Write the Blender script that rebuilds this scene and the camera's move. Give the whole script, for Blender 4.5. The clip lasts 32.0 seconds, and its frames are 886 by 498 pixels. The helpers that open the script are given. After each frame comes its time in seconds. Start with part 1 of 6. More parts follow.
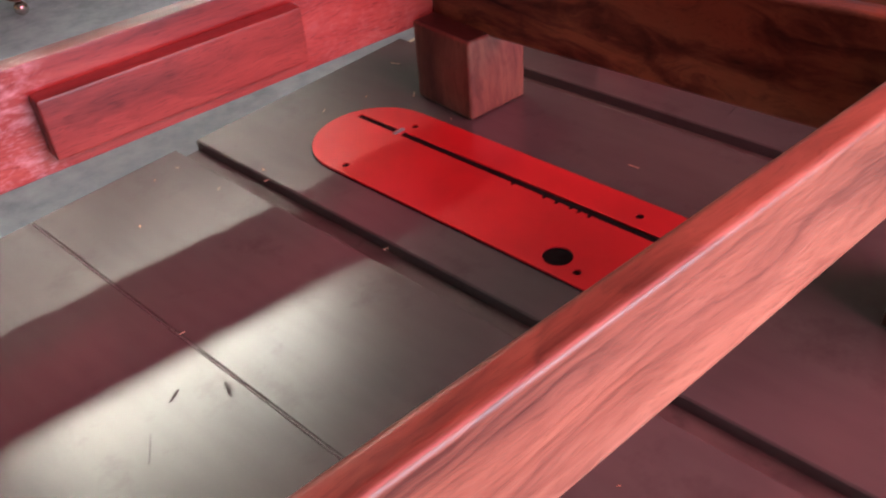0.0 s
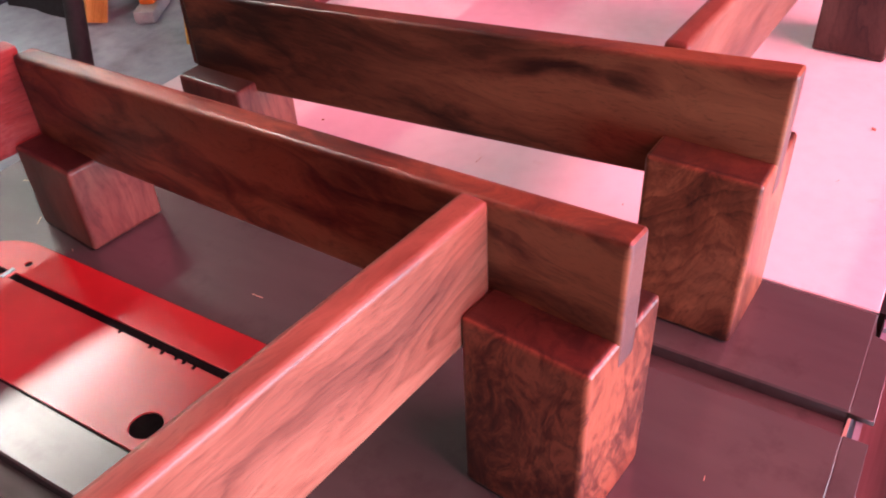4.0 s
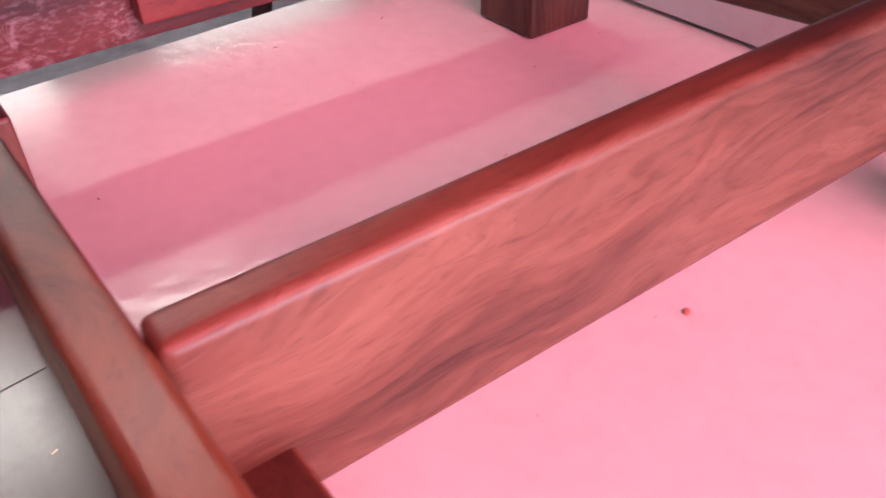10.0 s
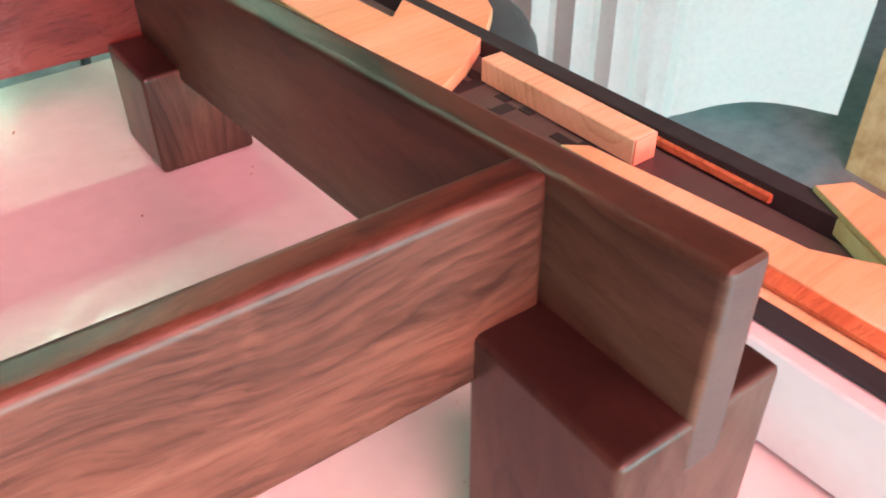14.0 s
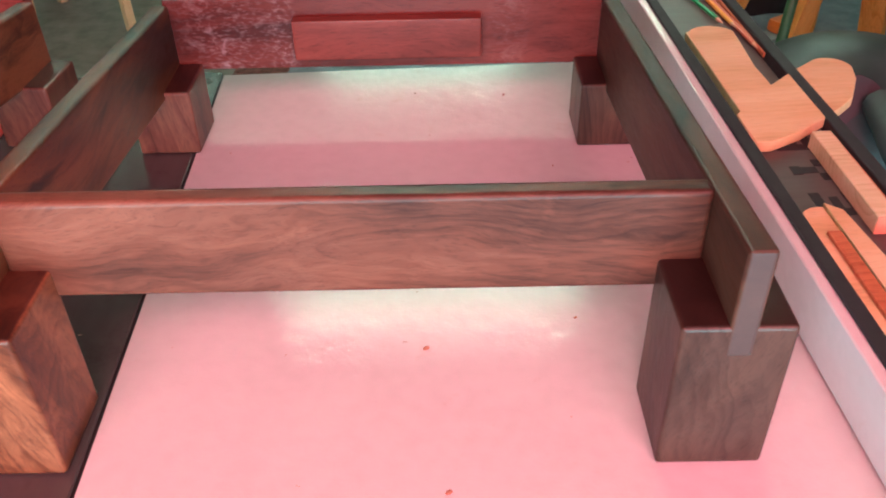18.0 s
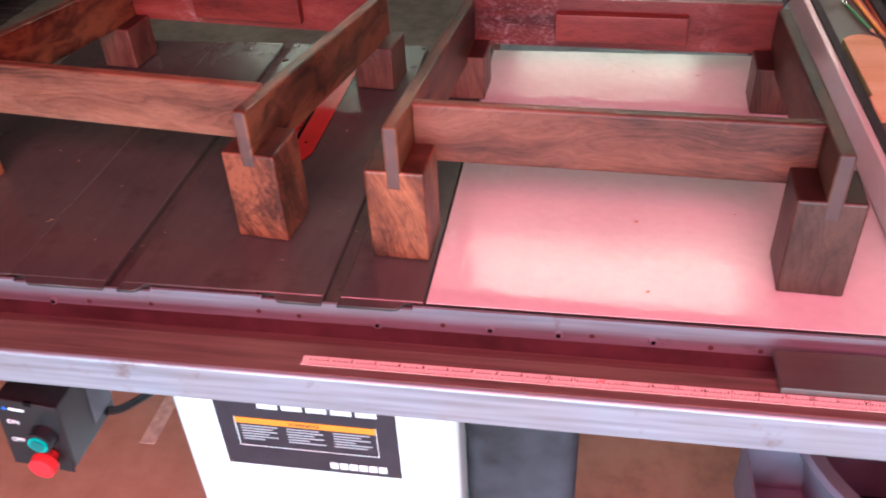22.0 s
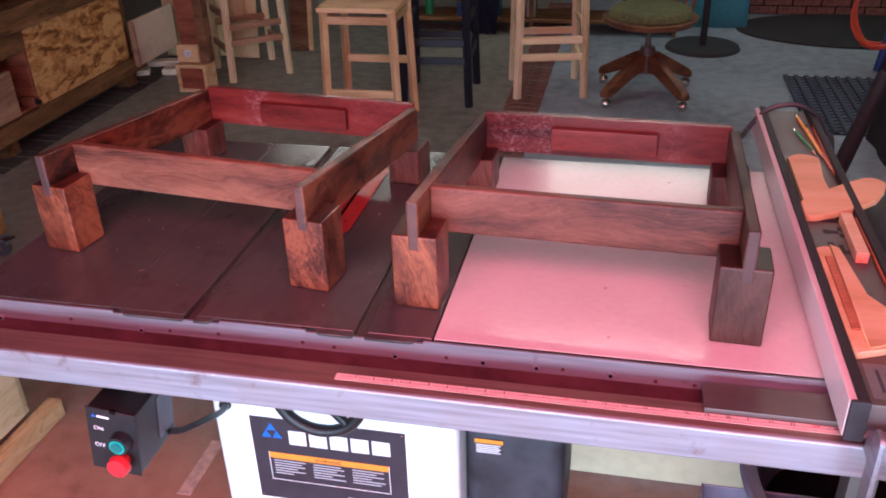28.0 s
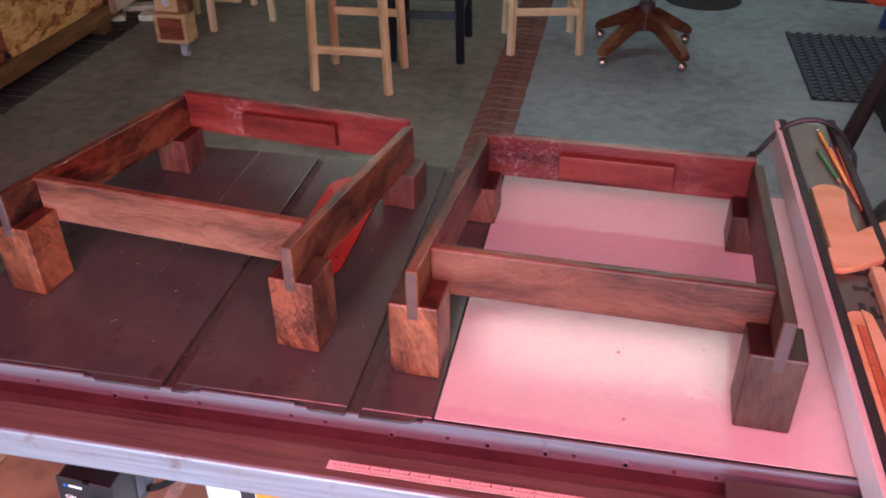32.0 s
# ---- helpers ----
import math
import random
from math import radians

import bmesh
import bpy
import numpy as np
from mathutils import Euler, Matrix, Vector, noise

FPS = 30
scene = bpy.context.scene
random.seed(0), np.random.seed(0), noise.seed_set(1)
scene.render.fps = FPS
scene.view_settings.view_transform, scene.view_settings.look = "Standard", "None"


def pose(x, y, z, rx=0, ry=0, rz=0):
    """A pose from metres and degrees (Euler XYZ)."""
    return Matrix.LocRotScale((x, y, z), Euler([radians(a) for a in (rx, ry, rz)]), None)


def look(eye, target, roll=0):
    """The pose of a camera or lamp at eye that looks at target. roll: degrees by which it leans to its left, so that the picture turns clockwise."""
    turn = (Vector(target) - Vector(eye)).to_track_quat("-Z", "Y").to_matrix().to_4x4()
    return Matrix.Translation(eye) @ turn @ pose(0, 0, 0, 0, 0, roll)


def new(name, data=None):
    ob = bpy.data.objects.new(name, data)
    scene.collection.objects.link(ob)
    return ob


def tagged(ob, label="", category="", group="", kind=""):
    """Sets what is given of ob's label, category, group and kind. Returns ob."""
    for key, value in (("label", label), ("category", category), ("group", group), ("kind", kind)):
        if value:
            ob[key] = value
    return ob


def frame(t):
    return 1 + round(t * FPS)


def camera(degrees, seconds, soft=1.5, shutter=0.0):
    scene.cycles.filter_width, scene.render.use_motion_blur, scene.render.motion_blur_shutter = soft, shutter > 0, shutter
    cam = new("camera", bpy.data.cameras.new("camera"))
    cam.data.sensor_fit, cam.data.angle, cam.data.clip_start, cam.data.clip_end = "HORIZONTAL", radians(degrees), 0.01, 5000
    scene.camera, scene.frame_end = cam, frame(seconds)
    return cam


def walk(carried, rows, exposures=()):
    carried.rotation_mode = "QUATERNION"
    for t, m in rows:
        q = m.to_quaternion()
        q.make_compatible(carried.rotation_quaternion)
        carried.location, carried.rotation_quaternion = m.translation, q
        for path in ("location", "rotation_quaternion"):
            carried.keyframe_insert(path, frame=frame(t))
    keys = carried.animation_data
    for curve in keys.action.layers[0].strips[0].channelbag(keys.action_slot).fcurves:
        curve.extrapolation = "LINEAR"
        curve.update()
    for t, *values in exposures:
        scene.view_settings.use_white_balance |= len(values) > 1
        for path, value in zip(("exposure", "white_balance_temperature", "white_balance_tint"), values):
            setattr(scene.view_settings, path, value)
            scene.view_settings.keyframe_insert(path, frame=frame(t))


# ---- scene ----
cam = camera(54.90, 32.0, soft=1.9, shutter=0.4)
PATH = [
    (0, (-0.668, 0.1, 1.212), (0.454, 1.215, -0.011), -4.4),
    (0.5, (-0.629, 0.091, 1.224), (0.524, 1.191, 0.016), -4.8),
    (1, (-0.596, 0.09, 1.227), (0.631, 1.139, 0.046), -4.4),
    (1.5, (-0.574, 0.084, 1.226), (0.695, 1.079, 0.043), -3.3),
    (2, (-0.546, 0.073, 1.236), (0.766, 0.998, 0.044), -3.2),
    (2.5, (-0.527, 0.053, 1.238), (0.799, 0.998, 0.077), -3.4),
    (3, (-0.514, 0.031, 1.236), (0.807, 0.958, 0.054), -2.5),
    (3.5, (-0.505, 0.021, 1.241), (0.819, 0.922, 0.043), -2.4),
    (4, (-0.494, 0.019, 1.247), (0.834, 0.872, 0.018), -2.9),
    (4.5, (-0.48, 0.014, 1.25), (0.866, 0.845, 0.026), -3.2),
    (6.5, (-0.367, -0.055, 1.237), (0.843, 0.981, 0.028), -2.0),
    (7, (-0.331, -0.06, 1.236), (0.852, 1.018, 0.037), -2.2),
    (7.5, (-0.297, -0.044, 1.224), (0.882, 1.059, 0.042), -1.8),
    (8, (-0.254, -0.013, 1.21), (0.919, 1.091, 0.025), -1.7),
    (8.5, (-0.222, 0.001, 1.192), (0.954, 1.096, 0.001), -1.1),
    (9, (-0.175, 0.007, 1.174), (0.954, 1.122, -0.044), -1.4),
    (9.5, (-0.121, 0.007, 1.167), (0.946, 1.17, -0.061), -1.6),
    (10, (-0.062, -0.004, 1.162), (0.893, 1.248, -0.072), -2.3),
    (10.5, (-0.018, -0.015, 1.161), (0.838, 1.303, -0.076), -3.4),
    (11, (0.016, -0.032, 1.16), (0.781, 1.348, -0.068), -4.4),
    (11.5, (0.047, -0.038, 1.16), (0.805, 1.354, -0.059), -4.4),
    (12, (0.082, -0.038, 1.164), (0.892, 1.332, -0.048), -3.5),
    (12.5, (0.119, -0.03, 1.169), (1.0, 1.293, -0.045), -3.2),
    (13, (0.157, -0.02, 1.175), (1.148, 1.225, -0.036), -1.5),
    (13.5, (0.206, -0.021, 1.168), (1.235, 1.206, -0.03), -0.7),
    (15.5, (0.333, -0.074, 1.176), (0.662, 1.384, -0.153), -3.1),
    (16, (0.328, -0.087, 1.204), (0.487, 1.397, -0.127), -4.4),
    (16.5, (0.314, -0.122, 1.243), (0.363, 1.395, -0.059), -5.2),
    (17, (0.296, -0.162, 1.253), (0.341, 1.38, -0.02), -3.6),
    (17.5, (0.255, -0.234, 1.283), (0.325, 1.325, 0.033), -1.3),
    (18, (0.231, -0.298, 1.314), (0.288, 1.298, 0.11), -1.3),
    (18.5, (0.232, -0.357, 1.341), (0.269, 1.251, 0.152), -1.5),
    (19, (0.251, -0.412, 1.365), (0.198, 1.226, 0.218), -2.1),
    (19.5, (0.28, -0.477, 1.38), (0.104, 1.156, 0.24), -2.4),
    (20, (0.278, -0.525, 1.393), (0.003, 1.08, 0.232), -3.0),
    (20.5, (0.26, -0.569, 1.418), (-0.092, 1.02, 0.256), -3.5),
    (21, (0.239, -0.6, 1.437), (-0.113, 0.972, 0.251), -3.3),
    (21.5, (0.203, -0.649, 1.454), (-0.073, 0.932, 0.26), -1.9),
    (22, (0.163, -0.704, 1.473), (-0.146, 0.868, 0.275), -3.3),
    (22.5, (0.131, -0.755, 1.494), (-0.216, 0.868, 0.378), -4.5),
    (23, (0.11, -0.796, 1.508), (-0.212, 0.84, 0.403), -4.3),
    (23.5, (0.109, -0.833, 1.518), (-0.194, 0.808, 0.417), -3.4),
    (24, (0.133, -0.866, 1.526), (-0.18, 0.79, 0.449), -3.2),
    (24.5, (0.183, -0.904, 1.527), (-0.135, 0.762, 0.468), -2.6),
    (25, (0.216, -0.935, 1.53), (-0.119, 0.74, 0.489), -2.3),
    (25.5, (0.236, -0.952, 1.536), (-0.118, 0.736, 0.524), -2.0),
    (26, (0.239, -0.963, 1.543), (-0.118, 0.742, 0.56), -1.4),
    (26.5, (0.237, -0.97, 1.546), (-0.143, 0.745, 0.591), -1.6),
    (28.5, (0.239, -0.972, 1.549), (-0.149, 0.742, 0.595), -1.7),
    (29, (0.235, -0.97, 1.553), (-0.152, 0.744, 0.597), -1.5),
    (29.5, (0.226, -0.952, 1.557), (-0.169, 0.742, 0.571), -1.4),
    (30, (0.217, -0.928, 1.577), (-0.178, 0.743, 0.551), -1.4),
    (30.5, (0.209, -0.897, 1.595), (-0.196, 0.758, 0.548), -1.9),
    (31, (0.202, -0.858, 1.617), (-0.172, 0.788, 0.543), -1.4),
    (31.5, (0.191, -0.821, 1.637), (-0.138, 0.826, 0.551), -0.8),
    (32, (0.178, -0.787, 1.657), (-0.159, 0.848, 0.555), -0.6),
]
walk(cam, [(t, look(eye, target, roll)) for t, eye, target, roll in PATH], [(0, 0.77, 6100, 3), (1, 0.71, 6200, 1), (2, 1.14, 5800, -10), (4, 0.96, 5950, 12), (7, 0.59, 5000, -10), (8, 0.72, 5450, -5), (9, 0.87, 5700, 12), (10, 0.44, 5850, 12), (11, 0.55, 4750, -20), (12, 0.61, 4800, -30), (13, 0.79, 5200, -46), (16, 0.86, 4300, -63), (17, 0.66, 4800, -57), (18, 0.33, 5050, -45), (20, 0.02, 5750, -23), (22, 0.03, 5650, -16), (24, 0.03, 5500, -9), (29, -0.14, 5600, 3), (32, -0.04, 5400, -12)])

# ---------- world, sun and large lights ----------
world = bpy.data.worlds.new("world")
scene.world = world
world.use_nodes = True
wn = world.node_tree.nodes
sky = wn.new("ShaderNodeTexSky")
sky.sky_type, sky.sun_disc = "NISHITA", False
sky.sun_elevation, sky.sun_rotation = radians(29), radians(180)
world.node_tree.links.new(sky.outputs[0], wn["Background"].inputs[0])
wn["Background"].inputs[1].default_value = 0.10


def lamp(name, kind, m, energy, colour, **settings):
    data = bpy.data.lights.new(name, kind)
    data.energy, data.color = energy, colour
    if "size" in settings:
        data.shape, data.size, data.size_y = "RECTANGLE", settings["size"][0], settings["size"][1]
    if "angle" in settings:
        data.angle = radians(settings["angle"])
    ob = new(name, data)
    ob.matrix_world = m
    return ob


# unseen pink lamp added above the front; a low one stands for door daylight
lamp("pink_front_fill", "AREA", look((0.14, -1.25, 2.05), (0.05, 0.1, 0.86)), 78, (1.0, 0.165, 0.26), size=(2.0, 0.8))
lamp("door_daylight", "AREA", look((0.0, -2.8, 0.72), (-0.1, 0.5, 0.70)), 225, (0.64, 0.80, 1.0), size=(4.0, 1.2))

# ---------- materials ----------
MATS = {}


def node_mat(name):
    m = bpy.data.materials.new(name)
    m.use_nodes = True
    return m, m.node_tree.nodes, m.node_tree.links, m.node_tree.nodes["Principled BSDF"]


def ramp(nodes, stops):
    r = nodes.new("ShaderNodeValToRGB")
    while len(r.color_ramp.elements) < len(stops):
        r.color_ramp.elements.new(0.5)
    for e, (p, c) in zip(r.color_ramp.elements, stops):
        e.position, e.color = p, (*c, 1)
    return r


def plain(name, colour, rough=0.5, rvar=0.18, metal=0.0, vary=0.15, scale=30.0, bump=0.05, coat=0.0, coarse=3.0, bump_scale=None, spec=0.5):
    """A surface with a fine grain and broad stains."""
    if name in MATS:
        return MATS[name]
    m, n, l, b = node_mat(name)
    tc = n.new("ShaderNodeTexCoord")
    fine, broad = n.new("ShaderNodeTexNoise"), n.new("ShaderNodeTexNoise")
    fine.inputs["Scale"].default_value, broad.inputs["Scale"].default_value = scale, coarse
    fine.inputs["Detail"].default_value = 5
    broad.inputs["Detail"].default_value = 4
    for t in (fine, broad):
        l.new(tc.outputs["Object"], t.inputs["Vector"])
    mix = n.new("ShaderNodeMath")
    mix.operation = "ADD"
    l.new(fine.outputs[0], mix.inputs[0])
    l.new(broad.outputs[0], mix.inputs[1])
    lo = tuple(max(0, c * (1 - vary * 1.6)) for c in colour)
    hi = tuple(min(1, c * (1 + vary)) for c in colour)
    r = ramp(n, [(0.72, lo), (1.0, colour), (1.25, hi)][:3])
    half = n.new("ShaderNodeMath")
    half.operation = "MULTIPLY"
    half.inputs[1].default_value = 0.5
    l.new(mix.outputs[0], half.inputs[0])
    for e, p in zip(r.color_ramp.elements, (0.36, 0.5, 0.64)):
        e.position = p
    l.new(half.outputs[0], r.inputs[0])
    l.new(r.outputs[0], b.inputs["Base Color"])
    rr = n.new("ShaderNodeMapRange")
    rr.inputs["From Min"].default_value, rr.inputs["From Max"].default_value = 0.1, 0.9
    rr.inputs["To Min"].default_value, rr.inputs["To Max"].default_value = max(0.02, rough * (1 - rvar)), min(1, rough * (1 + rvar))
    l.new(broad.outputs[0], rr.inputs["Value"])
    l.new(rr.outputs[0], b.inputs["Roughness"])
    b.inputs["Metallic"].default_value = metal
    b.inputs["Coat Weight"].default_value = coat
    b.inputs["Coat Roughness"].default_value = 0.12
    b.inputs["Specular IOR Level"].default_value = spec
    if bump:
        bp = n.new("ShaderNodeBump")
        bp.inputs["Strength"].default_value, bp.inputs["Distance"].default_value = bump, 0.002
        l.new(fine.outputs[0], bp.inputs["Height"])
        l.new(bp.outputs[0], b.inputs["Normal"])
    MATS[name] = m
    return m


def wood(name, dark, mid, light, rough=0.42, coat=0.1, rings=150.0, ring=0.35, warp=0.010, taper=-0.08, pith=0.03, heart=None, knots=(), curl=0.0, curl_scale=34.0, broad=1.0, fleck=0.3, pores=0.35, bump=0.12, per_object=0.06, hue=0.3, tilt=0.0, centre=0.035, ends=None, end_amount=0.75, glue=()):
    """Flat-sawn timber with the grain along the piece's own x: uneven growth rings round a pith behind the face,
    drifting colour, short pores, curly figure, dark heartwood above a sloping line and knots. Object Info's Random
    shifts the figure.
    heart: (height, slope along x, amount, softness); knots: (x, z, half length, half height); ends: colour laid on the
    cut ends, with their sheen or shade in it;
    glue: (x, half width, amount) of whitish dried glue smears and of painted whitish sheen."""
    if name in MATS:
        return MATS[name]
    m, n, l, b = node_mat(name)

    def calc(op, a, c=None, d=None):
        k = n.new("ShaderNodeMath")
        k.operation = op
        for s, v in zip(k.inputs, (a, c, d)):
            if v is None:
                continue
            if isinstance(v, (int, float)):
                s.default_value = v
            else:
                l.new(v, s)
        return k.outputs[0]

    def noise_of(scale, detail, vec, rough_=0.55, distortion=0.0, colour=False):
        mp_, t = n.new("ShaderNodeMapping"), n.new("ShaderNodeTexNoise")
        mp_.inputs["Scale"].default_value = scale
        t.inputs["Scale"].default_value, t.inputs["Detail"].default_value, t.inputs["Roughness"].default_value = 1.0, detail, rough_
        t.inputs["Distortion"].default_value = distortion
        l.new(vec, mp_.inputs["Vector"])
        l.new(mp_.outputs[0], t.inputs["Vector"])
        return t.outputs["Color" if colour else 0]

    def vmath(op, a, c):
        k = n.new("ShaderNodeVectorMath")
        k.operation = op
        for s, v in zip(k.inputs, (a, c)):
            if isinstance(v, tuple):
                s.default_value = v
            else:
                l.new(v, s)
        return k.outputs[0]

    def span(v, lo, hi, to0=0.0, to1=1.0):
        k = n.new("ShaderNodeMapRange")
        for key, x_ in (("From Min", lo), ("From Max", hi), ("To Min", to0), ("To Max", to1)):
            k.inputs[key].default_value = x_
        l.new(v, k.inputs["Value"])
        return k.outputs[0]

    tc, info = n.new("ShaderNodeTexCoord"), n.new("ShaderNodeObjectInfo")
    rnd_ = info.outputs["Random"]
    turned = n.new("ShaderNodeMapping")
    turned.inputs["Rotation"].default_value = (0, radians(tilt), radians(tilt * 0.8))
    l.new(tc.outputs["Object"], turned.inputs["Vector"])
    own = turned.outputs[0]
    comb = n.new("ShaderNodeCombineXYZ")
    for k, f in enumerate((37.0, 19.0, 11.0)):
        l.new(calc("MULTIPLY", rnd_, f), comb.inputs[k])
    vec = vmath("ADD", own, comb.outputs[0])
    # the grain wanders in long waves and fine ripples
    wave = vmath("MULTIPLY", vmath("SUBTRACT", noise_of((5, 12, 12), 2, vec, colour=True), (0.5, 0.5, 0.5)), (warp * 2, warp * 5, warp * 5))
    ripple = vmath("MULTIPLY", vmath("SUBTRACT", noise_of((22, 60, 60), 3, vec, colour=True), (0.5, 0.5, 0.5)), (warp * 0.4, warp * 0.8, warp * 0.8))
    bent = vmath("ADD", vmath("ADD", own, wave), ripple)
    bent_vec = vmath("ADD", bent, comb.outputs[0])
    sep = n.new("ShaderNodeSeparateXYZ")
    l.new(bent, sep.inputs[0])
    x, y, z = sep.outputs
    zz = calc("SUBTRACT", z, calc("MULTIPLY_ADD", rnd_, 0.02, centre - 0.01))
    yy = calc("SUBTRACT", pith, y)
    r = calc("SQRT", calc("ADD", calc("MULTIPLY", yy, yy), calc("MULTIPLY", zz, zz)))
    phase = calc("MULTIPLY", calc("MULTIPLY_ADD", x, taper, calc("ADD", r, calc("MULTIPLY", rnd_, 0.3))), rings)
    each = n.new("ShaderNodeTexWhiteNoise")
    each.noise_dimensions = "1D"
    l.new(calc("FLOOR", phase), each.inputs["W"])
    line = ramp(n, [(0.0, (0.4,) * 3), (0.12, (0.0,) * 3), (0.5, (0.22,) * 3), (0.80, (0.75,) * 3), (0.92, (1.0,) * 3), (1.0, (0.4,) * 3)])
    l.new(calc("FRACT", phase), line.inputs[0])
    late = calc("MULTIPLY", line.outputs[0], calc("MULTIPLY_ADD", each.outputs[0], 0.85, 0.25))
    tone_noise = noise_of((3.0, 17, 17), 4, bent_vec, 0.6)
    fibre = noise_of((26, 420, 420), 3, bent_vec, 0.6)
    fac = calc("MULTIPLY_ADD", calc("SUBTRACT", tone_noise, 0.5), broad * 1.7, 0.58)
    fac = calc("MULTIPLY_ADD", calc("SUBTRACT", fibre, 0.5), fleck, fac)
    fac = calc("SUBTRACT", fac, calc("MULTIPLY", calc("SUBTRACT", late, 0.3), ring))
    if curl:
        swirl = noise_of((curl_scale * 0.55, curl_scale, curl_scale), 5, bent_vec, 0.6, 1.6)
        fac = calc("MULTIPLY_ADD", calc("SUBTRACT", swirl, 0.5), curl * 2.0, fac)
    if heart:
        over = calc("SUBTRACT", z, calc("MULTIPLY_ADD", x, heart[1], heart[0]))
        over = calc("MULTIPLY_ADD", calc("SUBTRACT", tone_noise, 0.5), 0.06, over)
        fac = calc("SUBTRACT", fac, calc("MULTIPLY", span(over, -heart[3], heart[3]), heart[2]))
    for kx, kz, hx, hz in knots:
        dx, dz = calc("DIVIDE", calc("SUBTRACT", x, kx), hx), calc("DIVIDE", calc("SUBTRACT", z, kz), hz)
        near = calc("SUBTRACT", 1.0, calc("ADD", calc("MULTIPLY", dx, dx), calc("MULTIPLY", dz, dz)))
        fac = calc("MULTIPLY_ADD", calc("MAXIMUM", near, 0.0), -0.38, fac)
    tone = ramp(n, [(0.18, dark), (0.52, mid), (0.86, light)])
    l.new(fac, tone.inputs[0])
    pore = noise_of((70, 780, 780), 2, bent_vec)
    tot = calc("MULTIPLY", span(pore, 0.30, 0.46, 1 - pores, 1.0), calc("MULTIPLY_ADD", rnd_, per_object * 1.6, 1 - per_object))
    vm = n.new("ShaderNodeVectorMath")
    vm.operation = "SCALE"
    l.new(tone.outputs[0], vm.inputs[0])
    l.new(tot, vm.inputs["Scale"])
    # broad drift between a warmer and a greyer tone
    drift = n.new("ShaderNodeMix")
    drift.data_type, drift.blend_type = "RGBA", "MULTIPLY"
    l.new(span(noise_of((5, 18, 18), 3, bent_vec), 0.42, 0.62, 0.0, hue), drift.inputs[0])
    l.new(vm.outputs[0], drift.inputs[6])
    drift.inputs[7].default_value = (0.60, 0.74, 0.92, 1)
    colour, gloss = drift.outputs[2], calc("MULTIPLY_ADD", fibre, rough * 0.5, rough * 0.75)
    if glue:
        plain_sep = n.new("ShaderNodeSeparateXYZ")
        l.new(tc.outputs["Object"], plain_sep.inputs[0])
        near = None
        for gx, gw, ga in glue:
            d = calc("DIVIDE", calc("SUBTRACT", plain_sep.outputs[0], gx), gw)
            g = calc("MULTIPLY", calc("MAXIMUM", calc("SUBTRACT", 1.0, calc("MULTIPLY", d, d)), 0.0), ga)
            near = g if near is None else calc("MAXIMUM", near, g)
        blot = noise_of((38, 55, 55), 6, vec, 0.7, 0.8)
        speck = noise_of((150, 380, 380), 3, vec, 0.6)
        smear = calc("MULTIPLY", near, calc("ADD", span(blot, 0.52, 0.70), span(speck, 0.5, 0.68, 0.0, 0.5)))
        mk_ = span(smear, 0.0, 1.2, 0.0, 0.72)
        mx = n.new("ShaderNodeMix")
        mx.data_type = "RGBA"
        l.new(mk_, mx.inputs[0])
        l.new(colour, mx.inputs[6])
        mx.inputs[7].default_value = (0.60, 0.50, 0.50, 1)
        colour = mx.outputs[2]
        gloss = calc("MULTIPLY_ADD", mk_, 0.3, gloss)
    # end faces take their own colour, which carries painted reflection
    if ends:
        facing = n.new("ShaderNodeSeparateXYZ")
        l.new(tc.outputs["Normal"], facing.inputs[0])
        em = n.new("ShaderNodeMix")
        em.data_type = "RGBA"
        l.new(span(calc("ABSOLUTE", facing.outputs[0]), 0.75, 0.95, 0.0, end_amount), em.inputs[0])
        l.new(colour, em.inputs[6])
        em.inputs[7].default_value = (*ends, 1)
        colour = em.outputs[2]
    l.new(colour, b.inputs["Base Color"])
    l.new(gloss, b.inputs["Roughness"])
    b.inputs["Coat Weight"].default_value, b.inputs["Coat Roughness"].default_value = coat, 0.25
    b.inputs["Specular IOR Level"].default_value = 0.2
    bp = n.new("ShaderNodeBump")
    bp.inputs["Strength"].default_value, bp.inputs["Distance"].default_value = bump, 0.0005
    l.new(calc("ADD", pore, fibre), bp.inputs["Height"])
    l.new(bp.outputs[0], b.inputs["Normal"])
    MATS[name] = m
    return m


